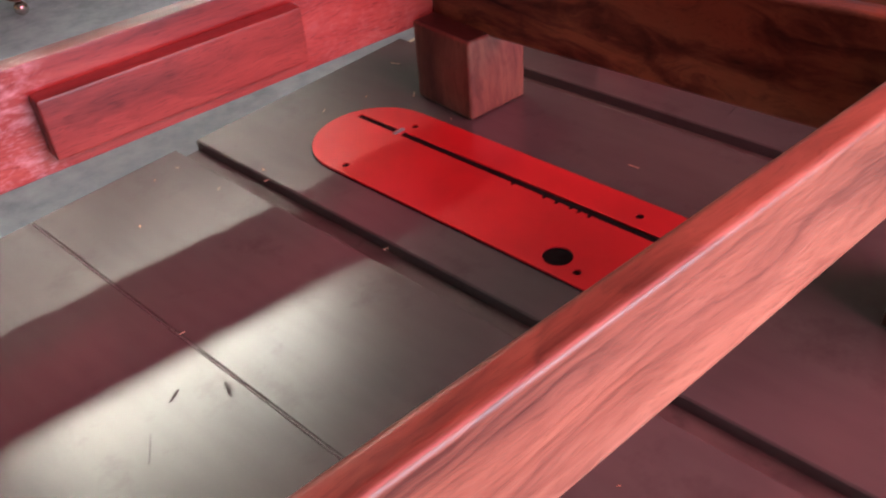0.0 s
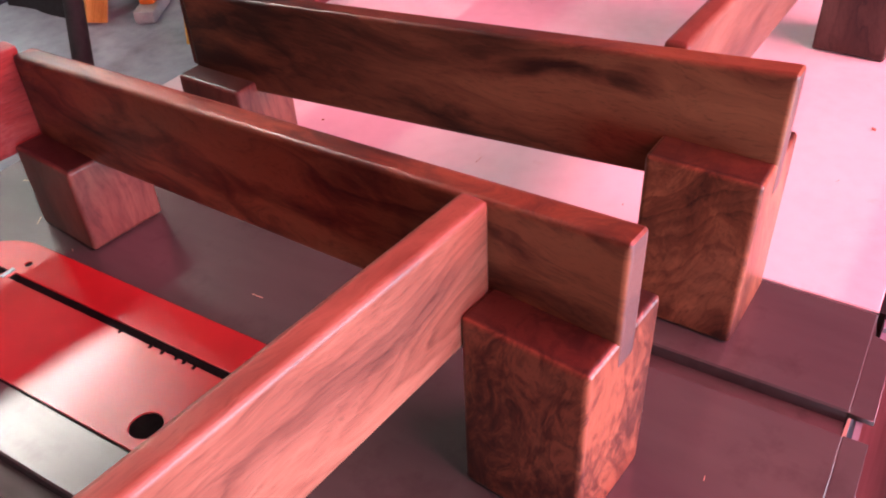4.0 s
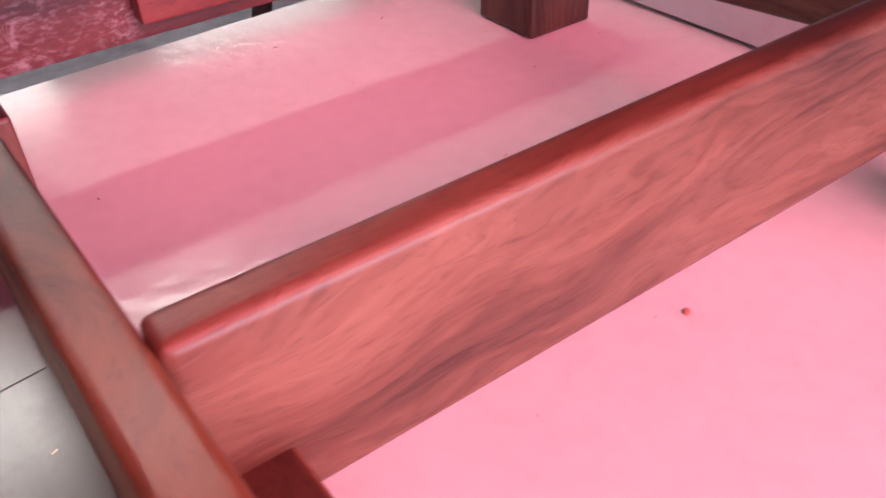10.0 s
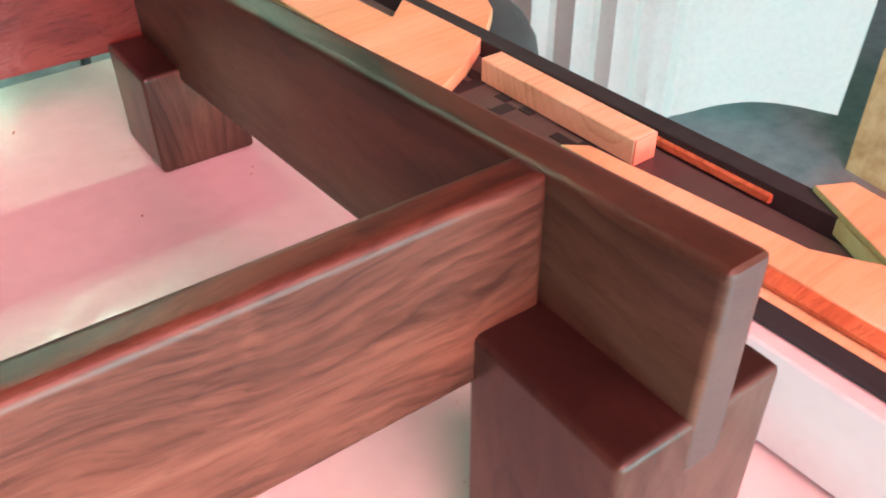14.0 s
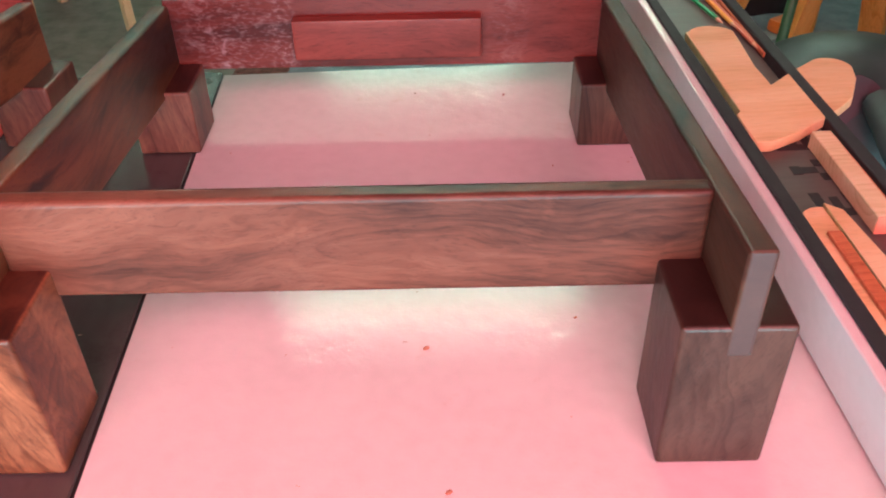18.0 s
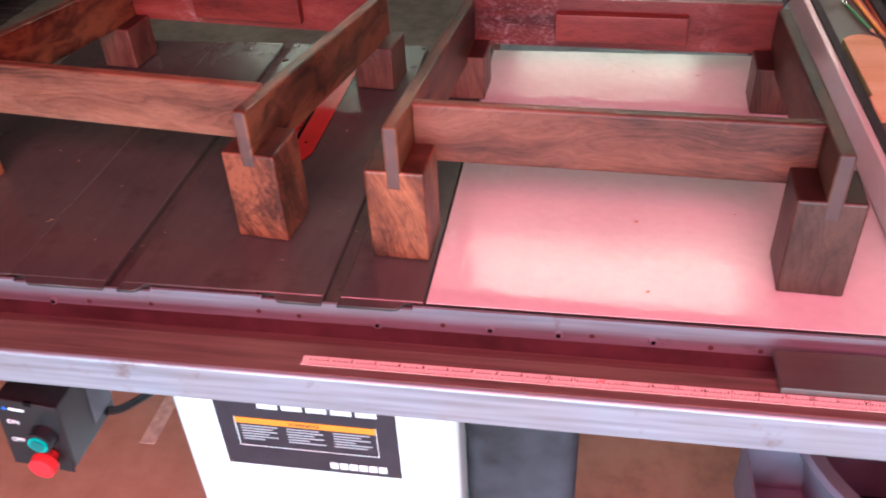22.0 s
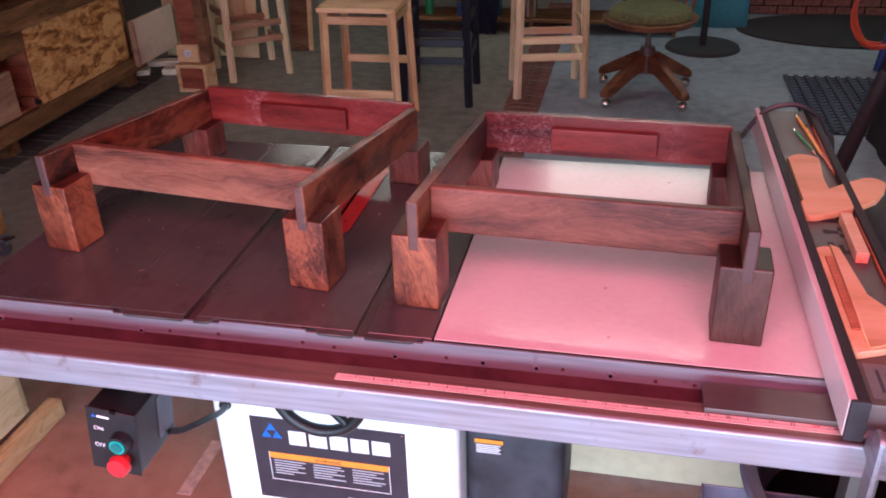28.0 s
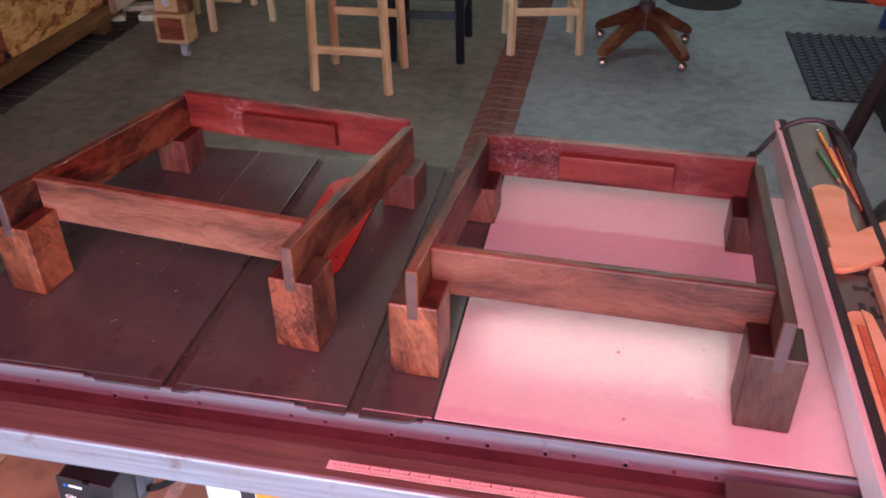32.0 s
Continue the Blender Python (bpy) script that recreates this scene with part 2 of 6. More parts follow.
def brushed(name, colour, rough, metal, along=(4, 120, 120), stain=(0.3, 0.22, 0.15), stain_amount=0.25, spec=0.5, contrast=0.25, relief=0.05):
    """Worn machined metal: fine directional scratches and broad blotches."""
    m, n, l, b = node_mat(name)
    tc, mp = n.new("ShaderNodeTexCoord"), n.new("ShaderNodeMapping")
    mp.inputs["Scale"].default_value = along
    l.new(tc.outputs["Object"], mp.inputs["Vector"])
    fine, broad = n.new("ShaderNodeTexNoise"), n.new("ShaderNodeTexNoise")
    fine.inputs["Scale"].default_value, fine.inputs["Detail"].default_value = 2.0, 6
    broad.inputs["Scale"].default_value, broad.inputs["Detail"].default_value, broad.inputs["Roughness"].default_value = 9.0, 3, 0.5
    l.new(mp.outputs[0], fine.inputs["Vector"])
    l.new(tc.outputs["Object"], broad.inputs["Vector"])
    r = ramp(n, [(0.3, tuple(c * (1 - contrast) for c in colour)), (0.5, colour), (0.7, tuple(min(1, c * (1 + contrast * 0.7)) for c in colour))])
    l.new(fine.outputs[0], r.inputs[0])
    sr = n.new("ShaderNodeMapRange")
    sr.inputs["From Min"].default_value, sr.inputs["From Max"].default_value = 0.2, 0.9
    sr.inputs["To Min"].default_value, sr.inputs["To Max"].default_value = 0.0, stain_amount
    l.new(broad.outputs[0], sr.inputs["Value"])
    mix = n.new("ShaderNodeMix")
    mix.data_type = "RGBA"
    l.new(sr.outputs[0], mix.inputs[0])
    l.new(r.outputs[0], mix.inputs[6])
    mix.inputs[7].default_value = (*stain, 1)
    l.new(mix.outputs[2], b.inputs["Base Color"])
    rr = n.new("ShaderNodeMapRange")
    rr.inputs["From Min"].default_value, rr.inputs["From Max"].default_value = 0.0, 1.0
    rr.inputs["To Min"].default_value, rr.inputs["To Max"].default_value = rough * 0.92, rough * 1.08
    l.new(broad.outputs[0], rr.inputs["Value"])
    l.new(rr.outputs[0], b.inputs["Roughness"])
    b.inputs["Metallic"].default_value = metal
    b.inputs["Specular IOR Level"].default_value = spec
    if relief:
        bp = n.new("ShaderNodeBump")
        bp.inputs["Strength"].default_value, bp.inputs["Distance"].default_value = relief, 0.0005
        l.new(fine.outputs[0], bp.inputs["Height"])
        l.new(bp.outputs[0], b.inputs["Normal"])
    MATS[name] = m
    return m


def glow(name, colour, strength):
    m, n, l, b = node_mat(name)
    b.inputs["Emission Color"].default_value, b.inputs["Emission Strength"].default_value = (*colour, 1), strength
    return m


# rail ends greyed as if reflecting sky, leg tops darkened as if reflecting dark
SHEEN_END, SHADE_END = (0.066, 0.044, 0.042), (0.019, 0.0095, 0.0075)
WALNUT = wood("oiled_walnut", (0.036, 0.011, 0.007), (0.126, 0.040, 0.024), (0.200, 0.075, 0.046), rough=0.42, coat=0.06, ring=0.10, rings=170, warp=0.013, pith=0.014, taper=-0.105, centre=0.030, pores=0.22, hue=0.28, fleck=0.35, heart=(0.335, -1.0, 0.24, 0.15))
WALNUT_LIGHT = wood("pale_walnut", (0.048, 0.016, 0.010), (0.160, 0.058, 0.034), (0.255, 0.108, 0.064), rough=0.42, coat=0.12, ring=0.17, rings=140, warp=0.013, pith=0.016, taper=-0.085, centre=0.03, pores=0.22, hue=0.3, fleck=0.35)
WALNUT_BURL = wood("walnut_burl", (0.010, 0.0035, 0.0025), (0.085, 0.025, 0.012), (0.200, 0.068, 0.030), rough=0.45, coat=0.3, rings=60, ring=0.22, warp=0.022, taper=0.06, curl=0.42, curl_scale=30, pores=0.25, fleck=0.35, broad=1.5, hue=0.15, ends=SHEEN_END)
WALNUT_DARK = wood("dark_walnut", (0.022, 0.008, 0.005), (0.132, 0.044, 0.020), (0.225, 0.086, 0.037), rough=0.46, coat=0.2, ring=0.13, rings=90, warp=0.014, taper=0.05, pores=0.25, fleck=0.3, hue=0.1, heart=(0.13, -0.375, 0.27, 0.014), knots=((0.085, 0.068, 0.022, 0.009), (0.13, 0.066, 0.050, 0.006)), ends=SHEEN_END)
WALNUT_BROWN = wood("plain_brown_walnut", (0.020, 0.009, 0.006), (0.062, 0.027, 0.016), (0.110, 0.052, 0.032), rough=0.46, coat=0.05, ring=0.16, rings=90, warp=0.014, taper=0.04, pores=0.25, fleck=0.3, hue=0.3, ends=SHEEN_END)
WALNUT_LEG = wood("walnut_leg", (0.026, 0.008, 0.006), (0.100, 0.033, 0.023), (0.185, 0.072, 0.046), rough=0.44, coat=0.3, ring=0.12, rings=100, warp=0.012, taper=0.10, curl=0.25, pores=0.2, ends=SHADE_END)
WALNUT_DEEP = wood("deep_brown_walnut_leg", (0.015, 0.006, 0.004), (0.052, 0.021, 0.014), (0.100, 0.044, 0.027), rough=0.44, coat=0.25, ring=0.25, rings=170, warp=0.007, taper=0.05, pores=0.25, ends=SHADE_END)
WALNUT_ORANGE = wood("amber_walnut_leg", (0.034, 0.010, 0.006), (0.150, 0.043, 0.019), (0.32, 0.108, 0.048), rough=0.42, coat=0.35, ring=0.16, rings=170, warp=0.014, taper=0.12, tilt=16, curl=0.30, curl_scale=55, broad=1.2, pores=0.25, fleck=0.35, hue=0.4, ends=SHADE_END)
WALNUT_BURL_LEG = wood("burl_walnut_leg", (0.012, 0.004, 0.003), (0.072, 0.019, 0.010), (0.200, 0.058, 0.028), rough=0.42, coat=0.4, ring=0.12, rings=150, warp=0.014, taper=0.12, tilt=14, curl=0.6, curl_scale=95, broad=1.2, pores=0.25, fleck=0.35, hue=0.2, ends=SHADE_END)
WALNUT_GREY = wood("grey_brown_walnut_leg", (0.016, 0.007, 0.006), (0.045, 0.019, 0.013), (0.078, 0.036, 0.025), rough=0.44, coat=0.22, ring=0.22, rings=130, warp=0.020, taper=0.28, pith=0.02, tilt=-8, pores=0.25, hue=0.3, ends=SHADE_END)
ROSEWOOD = wood("red_rail_wood", (0.075, 0.013, 0.010), (0.165, 0.030, 0.022), (0.235, 0.057, 0.040), rough=0.40, coat=0.25, ring=0.12, rings=110, warp=0.010, bump=0.2, pores=0.3, fleck=0.35, hue=0.15)
# glue smears beside the grip; the wide whitish patches imitate sheen on the finish
ROSEWOOD_A = wood("red_rail_glue_sheen_a", (0.070, 0.013, 0.012), (0.168, 0.030, 0.023), (0.24, 0.060, 0.044), rough=0.40, coat=0.25, ring=0.12, rings=90, warp=0.010, bump=0.3, pores=0.3, fleck=0.35, hue=0.15, glue=((0.118, 0.035, 0.55), (0.39, 0.085, 0.13)))
ROSEWOOD_B = wood("red_rail_glue_sheen_b", (0.048, 0.009, 0.008), (0.112, 0.020, 0.016), (0.172, 0.041, 0.031), rough=0.40, coat=0.28, ring=0.12, rings=90, warp=0.010, bump=0.3, pores=0.3, fleck=0.35, hue=0.15, glue=((0.060, 0.062, 0.42), (0.118, 0.018, 0.6), (0.352, 0.026, 0.14)))
PINE = wood("pine", (0.34, 0.19, 0.080), (0.56, 0.355, 0.17), (0.68, 0.475, 0.26), rough=0.5, coat=0.0, ring=0.3, rings=160, warp=0.006, pores=0.15, per_object=0.12, hue=0.1)
PALE_PINE = wood("pale_pine", (0.46, 0.33, 0.17), (0.64, 0.51, 0.29), (0.75, 0.62, 0.40), rough=0.5, coat=0.0, ring=0.3, rings=160, warp=0.006, pores=0.12, per_object=0.12, hue=0.1)
OAK_OLD = wood("old_oak", (0.05, 0.021, 0.010), (0.13, 0.060, 0.027), (0.22, 0.108, 0.050), rough=0.48, coat=0.1)
PLYWOOD = wood("fir_plywood", (0.13, 0.048, 0.012), (0.36, 0.165, 0.045), (0.56, 0.32, 0.12), rough=0.6, coat=0.0, rings=14, ring=0.42, warp=0.035, taper=0.25, pith=0.01, centre=0.15, pores=0.12, curl=1.15, curl_scale=13, hue=0.1)
CAST = brushed("cast_iron", (0.087, 0.087, 0.084), 0.245, 0.40, along=(40, 8, 40), stain=(0.155, 0.14, 0.12), stain_amount=0.6, contrast=0.12, relief=0.02)
SLOT_METAL = brushed("slot_iron", (0.075, 0.066, 0.058), 0.55, 0.15, along=(90, 20, 90), stain=(0.03, 0.025, 0.02), stain_amount=0.8)
STEEL = brushed("rail_steel", (0.24, 0.26, 0.30), 0.42, 0.62, along=(4, 120, 120), stain=(0.2, 0.13, 0.08), stain_amount=0.35)
ZINC = brushed("galvanised_steel", (0.29, 0.335, 0.39), 0.38, 0.4, along=(2.5, 70, 70), stain=(0.26, 0.19, 0.16), stain_amount=0.55, contrast=0.28, relief=0.03)
# brown steel with the dark reflection of upward faces put into its colour
SHADED_TOP = brushed("shaded_brown_steel", (0.185, 0.115, 0.11), 0.36, 0.4, along=(3, 90, 90), stain=(0.26, 0.17, 0.12), stain_amount=0.6, contrast=0.4, relief=0.03)
STEEL_DARK = brushed("dark_steel", (0.085, 0.078, 0.076), 0.45, 0.3, contrast=0.12, relief=0.02, along=(4, 90, 90))
LAMINATE = plain("white_laminate", (0.64, 0.62, 0.60), rough=0.115, spec=0.2, rvar=0.2, vary=0.03, scale=75, bump=0.22, coarse=7)
def dirty(mat, tint, amount, scale, lo, hi):
    """Blend rubbed-in dirt with soft ragged outlines over a plain material's colour."""
    n, l = mat.node_tree.nodes, mat.node_tree.links
    b = n["Principled BSDF"]
    src = b.inputs["Base Color"].links[0].from_socket
    tc, t, k, mx = n.new("ShaderNodeTexCoord"), n.new("ShaderNodeTexNoise"), n.new("ShaderNodeMapRange"), n.new("ShaderNodeMix")
    t.inputs["Scale"].default_value, t.inputs["Detail"].default_value, t.inputs["Roughness"].default_value = scale, 6, 0.65
    l.new(tc.outputs["Object"], t.inputs["Vector"])
    k.inputs["From Min"].default_value, k.inputs["From Max"].default_value, k.inputs["To Max"].default_value = lo, hi, amount
    l.new(t.outputs[0], k.inputs["Value"])
    mx.data_type = "RGBA"
    l.new(k.outputs[0], mx.inputs[0])
    l.new(src, mx.inputs[6])
    mx.inputs[7].default_value = (*tint, 1)
    l.new(mx.outputs[2], b.inputs["Base Color"])


dirty(LAMINATE, (0.50, 0.36, 0.28), 0.35, 26, 0.64, 0.78)
dirty(CAST, (0.045, 0.036, 0.032), 0.6, 16, 0.56, 0.74)
dirty(ZINC, (0.16, 0.10, 0.08), 0.65, 30, 0.60, 0.74)
dirty(SLOT_METAL, (0.035, 0.028, 0.026), 0.8, 55, 0.55, 0.66)
ENAMEL = plain("white_enamel", (0.80, 0.81, 0.80), rough=0.35, vary=0.03, scale=40, bump=0.03)
RED_PAINT = plain("red_paint", (0.44, 0.010, 0.016), rough=0.30, vary=0.10, scale=25, bump=0.02, coat=0.2)
BLACK_PLASTIC = plain("black_plastic", (0.012, 0.012, 0.013), rough=0.42, vary=0.2, scale=60, bump=0.04)
BLACK_MATTE = plain("black_rubber", (0.016, 0.016, 0.018), rough=0.75, vary=0.3, scale=50, bump=0.2)
# near-black that stands for the shade inside holes, slits and gaps
DARK_VOID = plain("void_black", (0.007, 0.006, 0.006), rough=0.95, vary=0.4, scale=80, bump=0.3, spec=0.05)
def painted_floor():
    """Stained concrete, red-brown on the front part of the shop."""
    m, n, l, b = node_mat("shop_floor")
    tc = n.new("ShaderNodeTexCoord")
    tex = []
    for scale, detail in ((1.1, 5), (14, 6), (3.2, 5)):
        t = n.new("ShaderNodeTexNoise")
        t.inputs["Scale"].default_value, t.inputs["Detail"].default_value, t.inputs["Roughness"].default_value = scale, detail, 0.62
        l.new(tc.outputs["Object"], t.inputs["Vector"])
        tex.append(t.outputs[0])
    half = n.new("ShaderNodeMath")
    half.operation = "MULTIPLY_ADD"
    half.inputs[1].default_value = 0.5
    l.new(tex[0], half.inputs[0])
    q = n.new("ShaderNodeMath")
    q.operation = "MULTIPLY"
    q.inputs[1].default_value = 0.5
    l.new(tex[1], q.inputs[0])
    l.new(q.outputs[0], half.inputs[2])
    grey = ramp(n, [(0.36, (0.125, 0.148, 0.170)), (0.5, (0.215, 0.250, 0.285)), (0.64, (0.28, 0.32, 0.36))])
    olive = ramp(n, [(0.36, (0.085, 0.078, 0.062)), (0.5, (0.165, 0.152, 0.125)), (0.64, (0.23, 0.215, 0.185))])
    l.new(half.outputs[0], olive.inputs[0])
    red = ramp(n, [(0.36, (0.20, 0.085, 0.058)), (0.5, (0.34, 0.145, 0.10)), (0.64, (0.40, 0.19, 0.135))])
    l.new(half.outputs[0], grey.inputs[0])
    l.new(half.outputs[0], red.inputs[0])
    sep = n.new("ShaderNodeSeparateXYZ")
    l.new(tc.outputs["Object"], sep.inputs[0])
    edge = n.new("ShaderNodeMath")
    edge.operation = "MULTIPLY_ADD"
    edge.inputs[1].default_value = 0.5
    l.new(tex[2], edge.inputs[0])
    l.new(sep.outputs[1], edge.inputs[2])
    # the red-brown gives way to the back colours along a ragged edge
    worn = n.new("ShaderNodeMapRange")
    worn.inputs["From Min"].default_value, worn.inputs["From Max"].default_value = 0.85, 1.15
    l.new(edge.outputs[0], worn.inputs["Value"])
    mix = n.new("ShaderNodeMix")
    mix.data_type = "RGBA"
    l.new(worn.outputs[0], mix.inputs[0])
    # bare concrete to the one side of the brick course, grey floor paint to the other
    side = n.new("ShaderNodeMath")
    side.operation = "GREATER_THAN"
    side.inputs[1].default_value = -0.30
    l.new(sep.outputs[0], side.inputs[0])
    back = n.new("ShaderNodeMix")
    back.data_type = "RGBA"
    l.new(side.outputs[0], back.inputs[0])
    l.new(olive.outputs[0], back.inputs[6])
    l.new(grey.outputs[0], back.inputs[7])
    l.new(red.outputs[0], mix.inputs[6])
    l.new(back.outputs[2], mix.inputs[7])
    l.new(mix.outputs[2], b.inputs["Base Color"])
    b.inputs["Roughness"].default_value = 0.55
    bp = n.new("ShaderNodeBump")
    bp.inputs["Strength"].default_value, bp.inputs["Distance"].default_value = 0.15, 0.003
    l.new(tex[1], bp.inputs["Height"])
    l.new(bp.outputs[0], b.inputs["Normal"])
    return m


CONCRETE = painted_floor()
BRICK = plain("floor_brick", (0.17, 0.07, 0.055), rough=0.8, vary=0.35, scale=40, bump=0.5, coarse=5)
WALL = plain("shop_wall", (0.10, 0.08, 0.065), rough=0.85, vary=0.25, scale=8, bump=0.2, coarse=1.0)
CEIL = plain("ceiling_board", (0.16, 0.11, 0.095), rough=0.9, vary=0.12, scale=10, bump=0.1)
CHROME = plain("chrome", (0.7, 0.68, 0.62), rough=0.15, metal=1.0, vary=0.05, scale=40, bump=0.0)
ORANGE_PAINT = plain("orange_label", (0.75, 0.27, 0.03), rough=0.4, vary=0.05)
LABEL_BLACK = plain("label_black", (0.035, 0.033, 0.042), rough=0.3, vary=0.15)
LABEL_WHITE = plain("label_white", (0.8, 0.8, 0.8), rough=0.4, vary=0.03)
LABEL_BLUE = plain("label_blue", (0.02, 0.14, 0.55), rough=0.35, vary=0.05)
TAPE = plain("measuring_tape", (0.80, 0.66, 0.60), rough=0.3, vary=0.06, scale=60, bump=0.0)
TAPE_INK = plain("tape_ink", (0.03, 0.02, 0.02), rough=0.5, vary=0.1)
TAPE_RED = plain("tape_red_ink", (0.6, 0.03, 0.03), rough=0.5, vary=0.1)

# ---------- building helpers ----------


def box(bm, x0, x1, y0, y1, z0, z1, m=None):
    """Add a box to bm; returns its vertices."""
    g = bmesh.ops.create_cube(bm, size=1)["verts"]
    t = Matrix.Translation(((x0 + x1) / 2, (y0 + y1) / 2, (z0 + z1) / 2)) @ Matrix.Diagonal((x1 - x0, y1 - y0, z1 - z0, 1))
    bmesh.ops.transform(bm, matrix=(m @ t) if m else t, verts=g)
    return g


def soften(bm, width, segments=2):
    bmesh.ops.bevel(bm, geom=bm.edges[:], offset=width, segments=segments, profile=0.6, affect="EDGES", clamp_overlap=True)


def block(sx, sy, sz, bevel=0.002, segments=2):
    """A softened box from (0,0,0) to (sx, sy, sz)."""
    bm = bmesh.new()
    box(bm, 0, sx, 0, sy, 0, sz)
    if bevel:
        soften(bm, bevel, segments)
    return bm


def cyl(bm, r0, r1, length, m, seg=20, caps=True):
    """A cone or cylinder from the origin of m along its z."""
    g = bmesh.ops.create_cone(bm, cap_ends=caps, segments=seg, radius1=r0, radius2=r1, depth=length)["verts"]
    bmesh.ops.transform(bm, matrix=m @ Matrix.Translation((0, 0, length / 2)), verts=g)
    return g


def between(a, b):
    """A pose at a with z pointing at b, and the distance."""
    a, b = Vector(a), Vector(b)
    d = b - a
    return Matrix.Translation(a) @ d.to_track_quat("Z", "Y").to_matrix().to_4x4(), d.length


def rod(bm, a, b, r0, r1=None, seg=12):
    m, d = between(a, b)
    cyl(bm, r0, r0 if r1 is None else r1, d, m, seg)


def beam(bm, a, b, w, h, bevel=0.0):
    """A square bar from a to b."""
    m, d = between(a, b)
    g = bmesh.ops.create_cube(bm, size=1)["verts"]
    bmesh.ops.transform(bm, matrix=m @ Matrix.Translation((0, 0, d / 2)) @ Matrix.Diagonal((w, h, d, 1)), verts=g)


def weigh_normals(me):
    """Weigh the corner normals by face area, so that flat faces stay flat and only the rounded edges turn."""
    norms = [p.normal.copy() for p in me.polygons]
    areas = [p.area for p in me.polygons]
    at = [[] for _ in me.vertices]
    for p in me.polygons:
        for v in p.vertices:
            at[v].append(p.index)
    out, limit = [], math.cos(radians(38))
    for p in me.polygons:
        n0 = norms[p.index]
        for v in p.vertices:
            t = Vector((0, 0, 0))
            for q in at[v]:
                if norms[q].dot(n0) > limit:
                    t += norms[q] * areas[q]
            out.append(t.normalized() if t.length > 0 else n0)
    me.normals_split_custom_set(out)


def mesh_of(bm, name, material, smooth=True):
    me = bpy.data.meshes.new(name)
    bm.to_mesh(me)
    bm.free()
    me.materials.append(material)
    if smooth:
        for p in me.polygons:
            p.use_smooth = True
        me.set_sharp_from_angle(angle=radians(38))
        weigh_normals(me)
    return me


def part(name, bm, material, parent=None, label="", m=None, smooth=True):
    """Link bm (or a mesh) as one mesh object under a thing or a part."""
    me = bm if isinstance(bm, bpy.types.Mesh) else mesh_of(bm, name, material, smooth)
    ob = new(name, me)
    if parent is not None:
        ob.parent = parent
    if m is not None:
        ob.matrix_basis = m
    if label:
        tagged(ob, label)
    return ob


def thing(name, label, category, m=None, group="", kind=""):
    ob = new(name)
    ob.empty_display_size = 0.05
    if m is not None:
        ob.matrix_basis = m
    return tagged(ob, label, category, group, kind)


def flat(outline, holes=(), thick=0.004, bevel=0.0):
    """A mesh sheet of that outline with holes, from z = 0 to thick."""
    cu = bpy.data.curves.new("outline", "CURVE")
    cu.dimensions, cu.fill_mode, cu.extrude, cu.bevel_depth = "2D", "BOTH", thick / 2 - bevel, bevel
    for pts in (outline, *holes):
        s = cu.splines.new("POLY")
        s.points.add(len(pts) - 1)
        for p, (x, y) in zip(s.points, pts):
            p.co = (x, y, 0, 1)
        s.use_cyclic_u = True
    ob = bpy.data.objects.new("outline", cu)
    scene.collection.objects.link(ob)
    me = bpy.data.meshes.new_from_object(ob.evaluated_get(bpy.context.evaluated_depsgraph_get()))
    bpy.data.objects.remove(ob)
    bpy.data.curves.remove(cu)
    me.transform(Matrix.Translation((0, 0, thick / 2)))
    return me


def lettering(text, size, thick=0.0006):
    cu = bpy.data.curves.new("lettering", "FONT")
    cu.body, cu.size, cu.extrude = text, size, thick / 2
    ob = bpy.data.objects.new("lettering", cu)
    scene.collection.objects.link(ob)
    me = bpy.data.meshes.new_from_object(ob.evaluated_get(bpy.context.evaluated_depsgraph_get()))
    bpy.data.objects.remove(ob)
    bpy.data.curves.remove(cu)
    return me


def clad(me, material):
    me.materials.clear()
    me.materials.append(material)
    return me


def arc(cx, cy, r, a0, a1, n=12):
    return [(cx + r * math.cos(radians(a0 + (a1 - a0) * i / n)), cy + r * math.sin(radians(a0 + (a1 - a0) * i / n))) for i in range(n + 1)]


def tube(bm, pts, r, seg=10):
    """A round tube through the points."""
    rings = []
    pts = [Vector(p) for p in pts]
    for i, p in enumerate(pts):
        d = (pts[min(i + 1, len(pts) - 1)] - pts[max(i - 1, 0)]).normalized()
        q = d.to_track_quat("Z", "Y").to_matrix()
        rings.append([bm.verts.new(p + q @ Vector((r * math.cos(2 * math.pi * k / seg), r * math.sin(2 * math.pi * k / seg), 0))) for k in range(seg)])
    for a, b in zip(rings, rings[1:]):
        for k in range(seg):
            bm.faces.new((a[k], a[(k + 1) % seg], b[(k + 1) % seg], b[k]))
    bm.faces.new(rings[0][::-1])
    bm.faces.new(rings[-1])


def smooth_path(pts, n=8):
    """Catmull-Rom points through pts."""
    out = []
    P = [Vector(p) for p in pts]
    P = [2 * P[0] - P[1], *P, 2 * P[-1] - P[-2]]
    for i in range(1, len(P) - 2):
        for k in range(n):
            t = k / n
            a, b, c, d = P[i - 1], P[i], P[i + 1], P[i + 2]
            out.append(0.5 * (2 * b + (c - a) * t + (2 * a - 5 * b + 4 * c - d) * t * t + (3 * b - a - 3 * c + d) * t ** 3))
    out.append(P[-2])
    return out


# ---------- the setting ----------
TOP = 0.86          # height of the saw table
floor_bm = bmesh.new()
box(floor_bm, -4.5, 4.0, -3.0, 6.4, -0.12, 0.0)
floor = tagged(part("floor", floor_bm, CONCRETE, smooth=False), "stained grey concrete shop floor with a brick course let in", "floor", kind="structure")
ground_bm = bmesh.new()
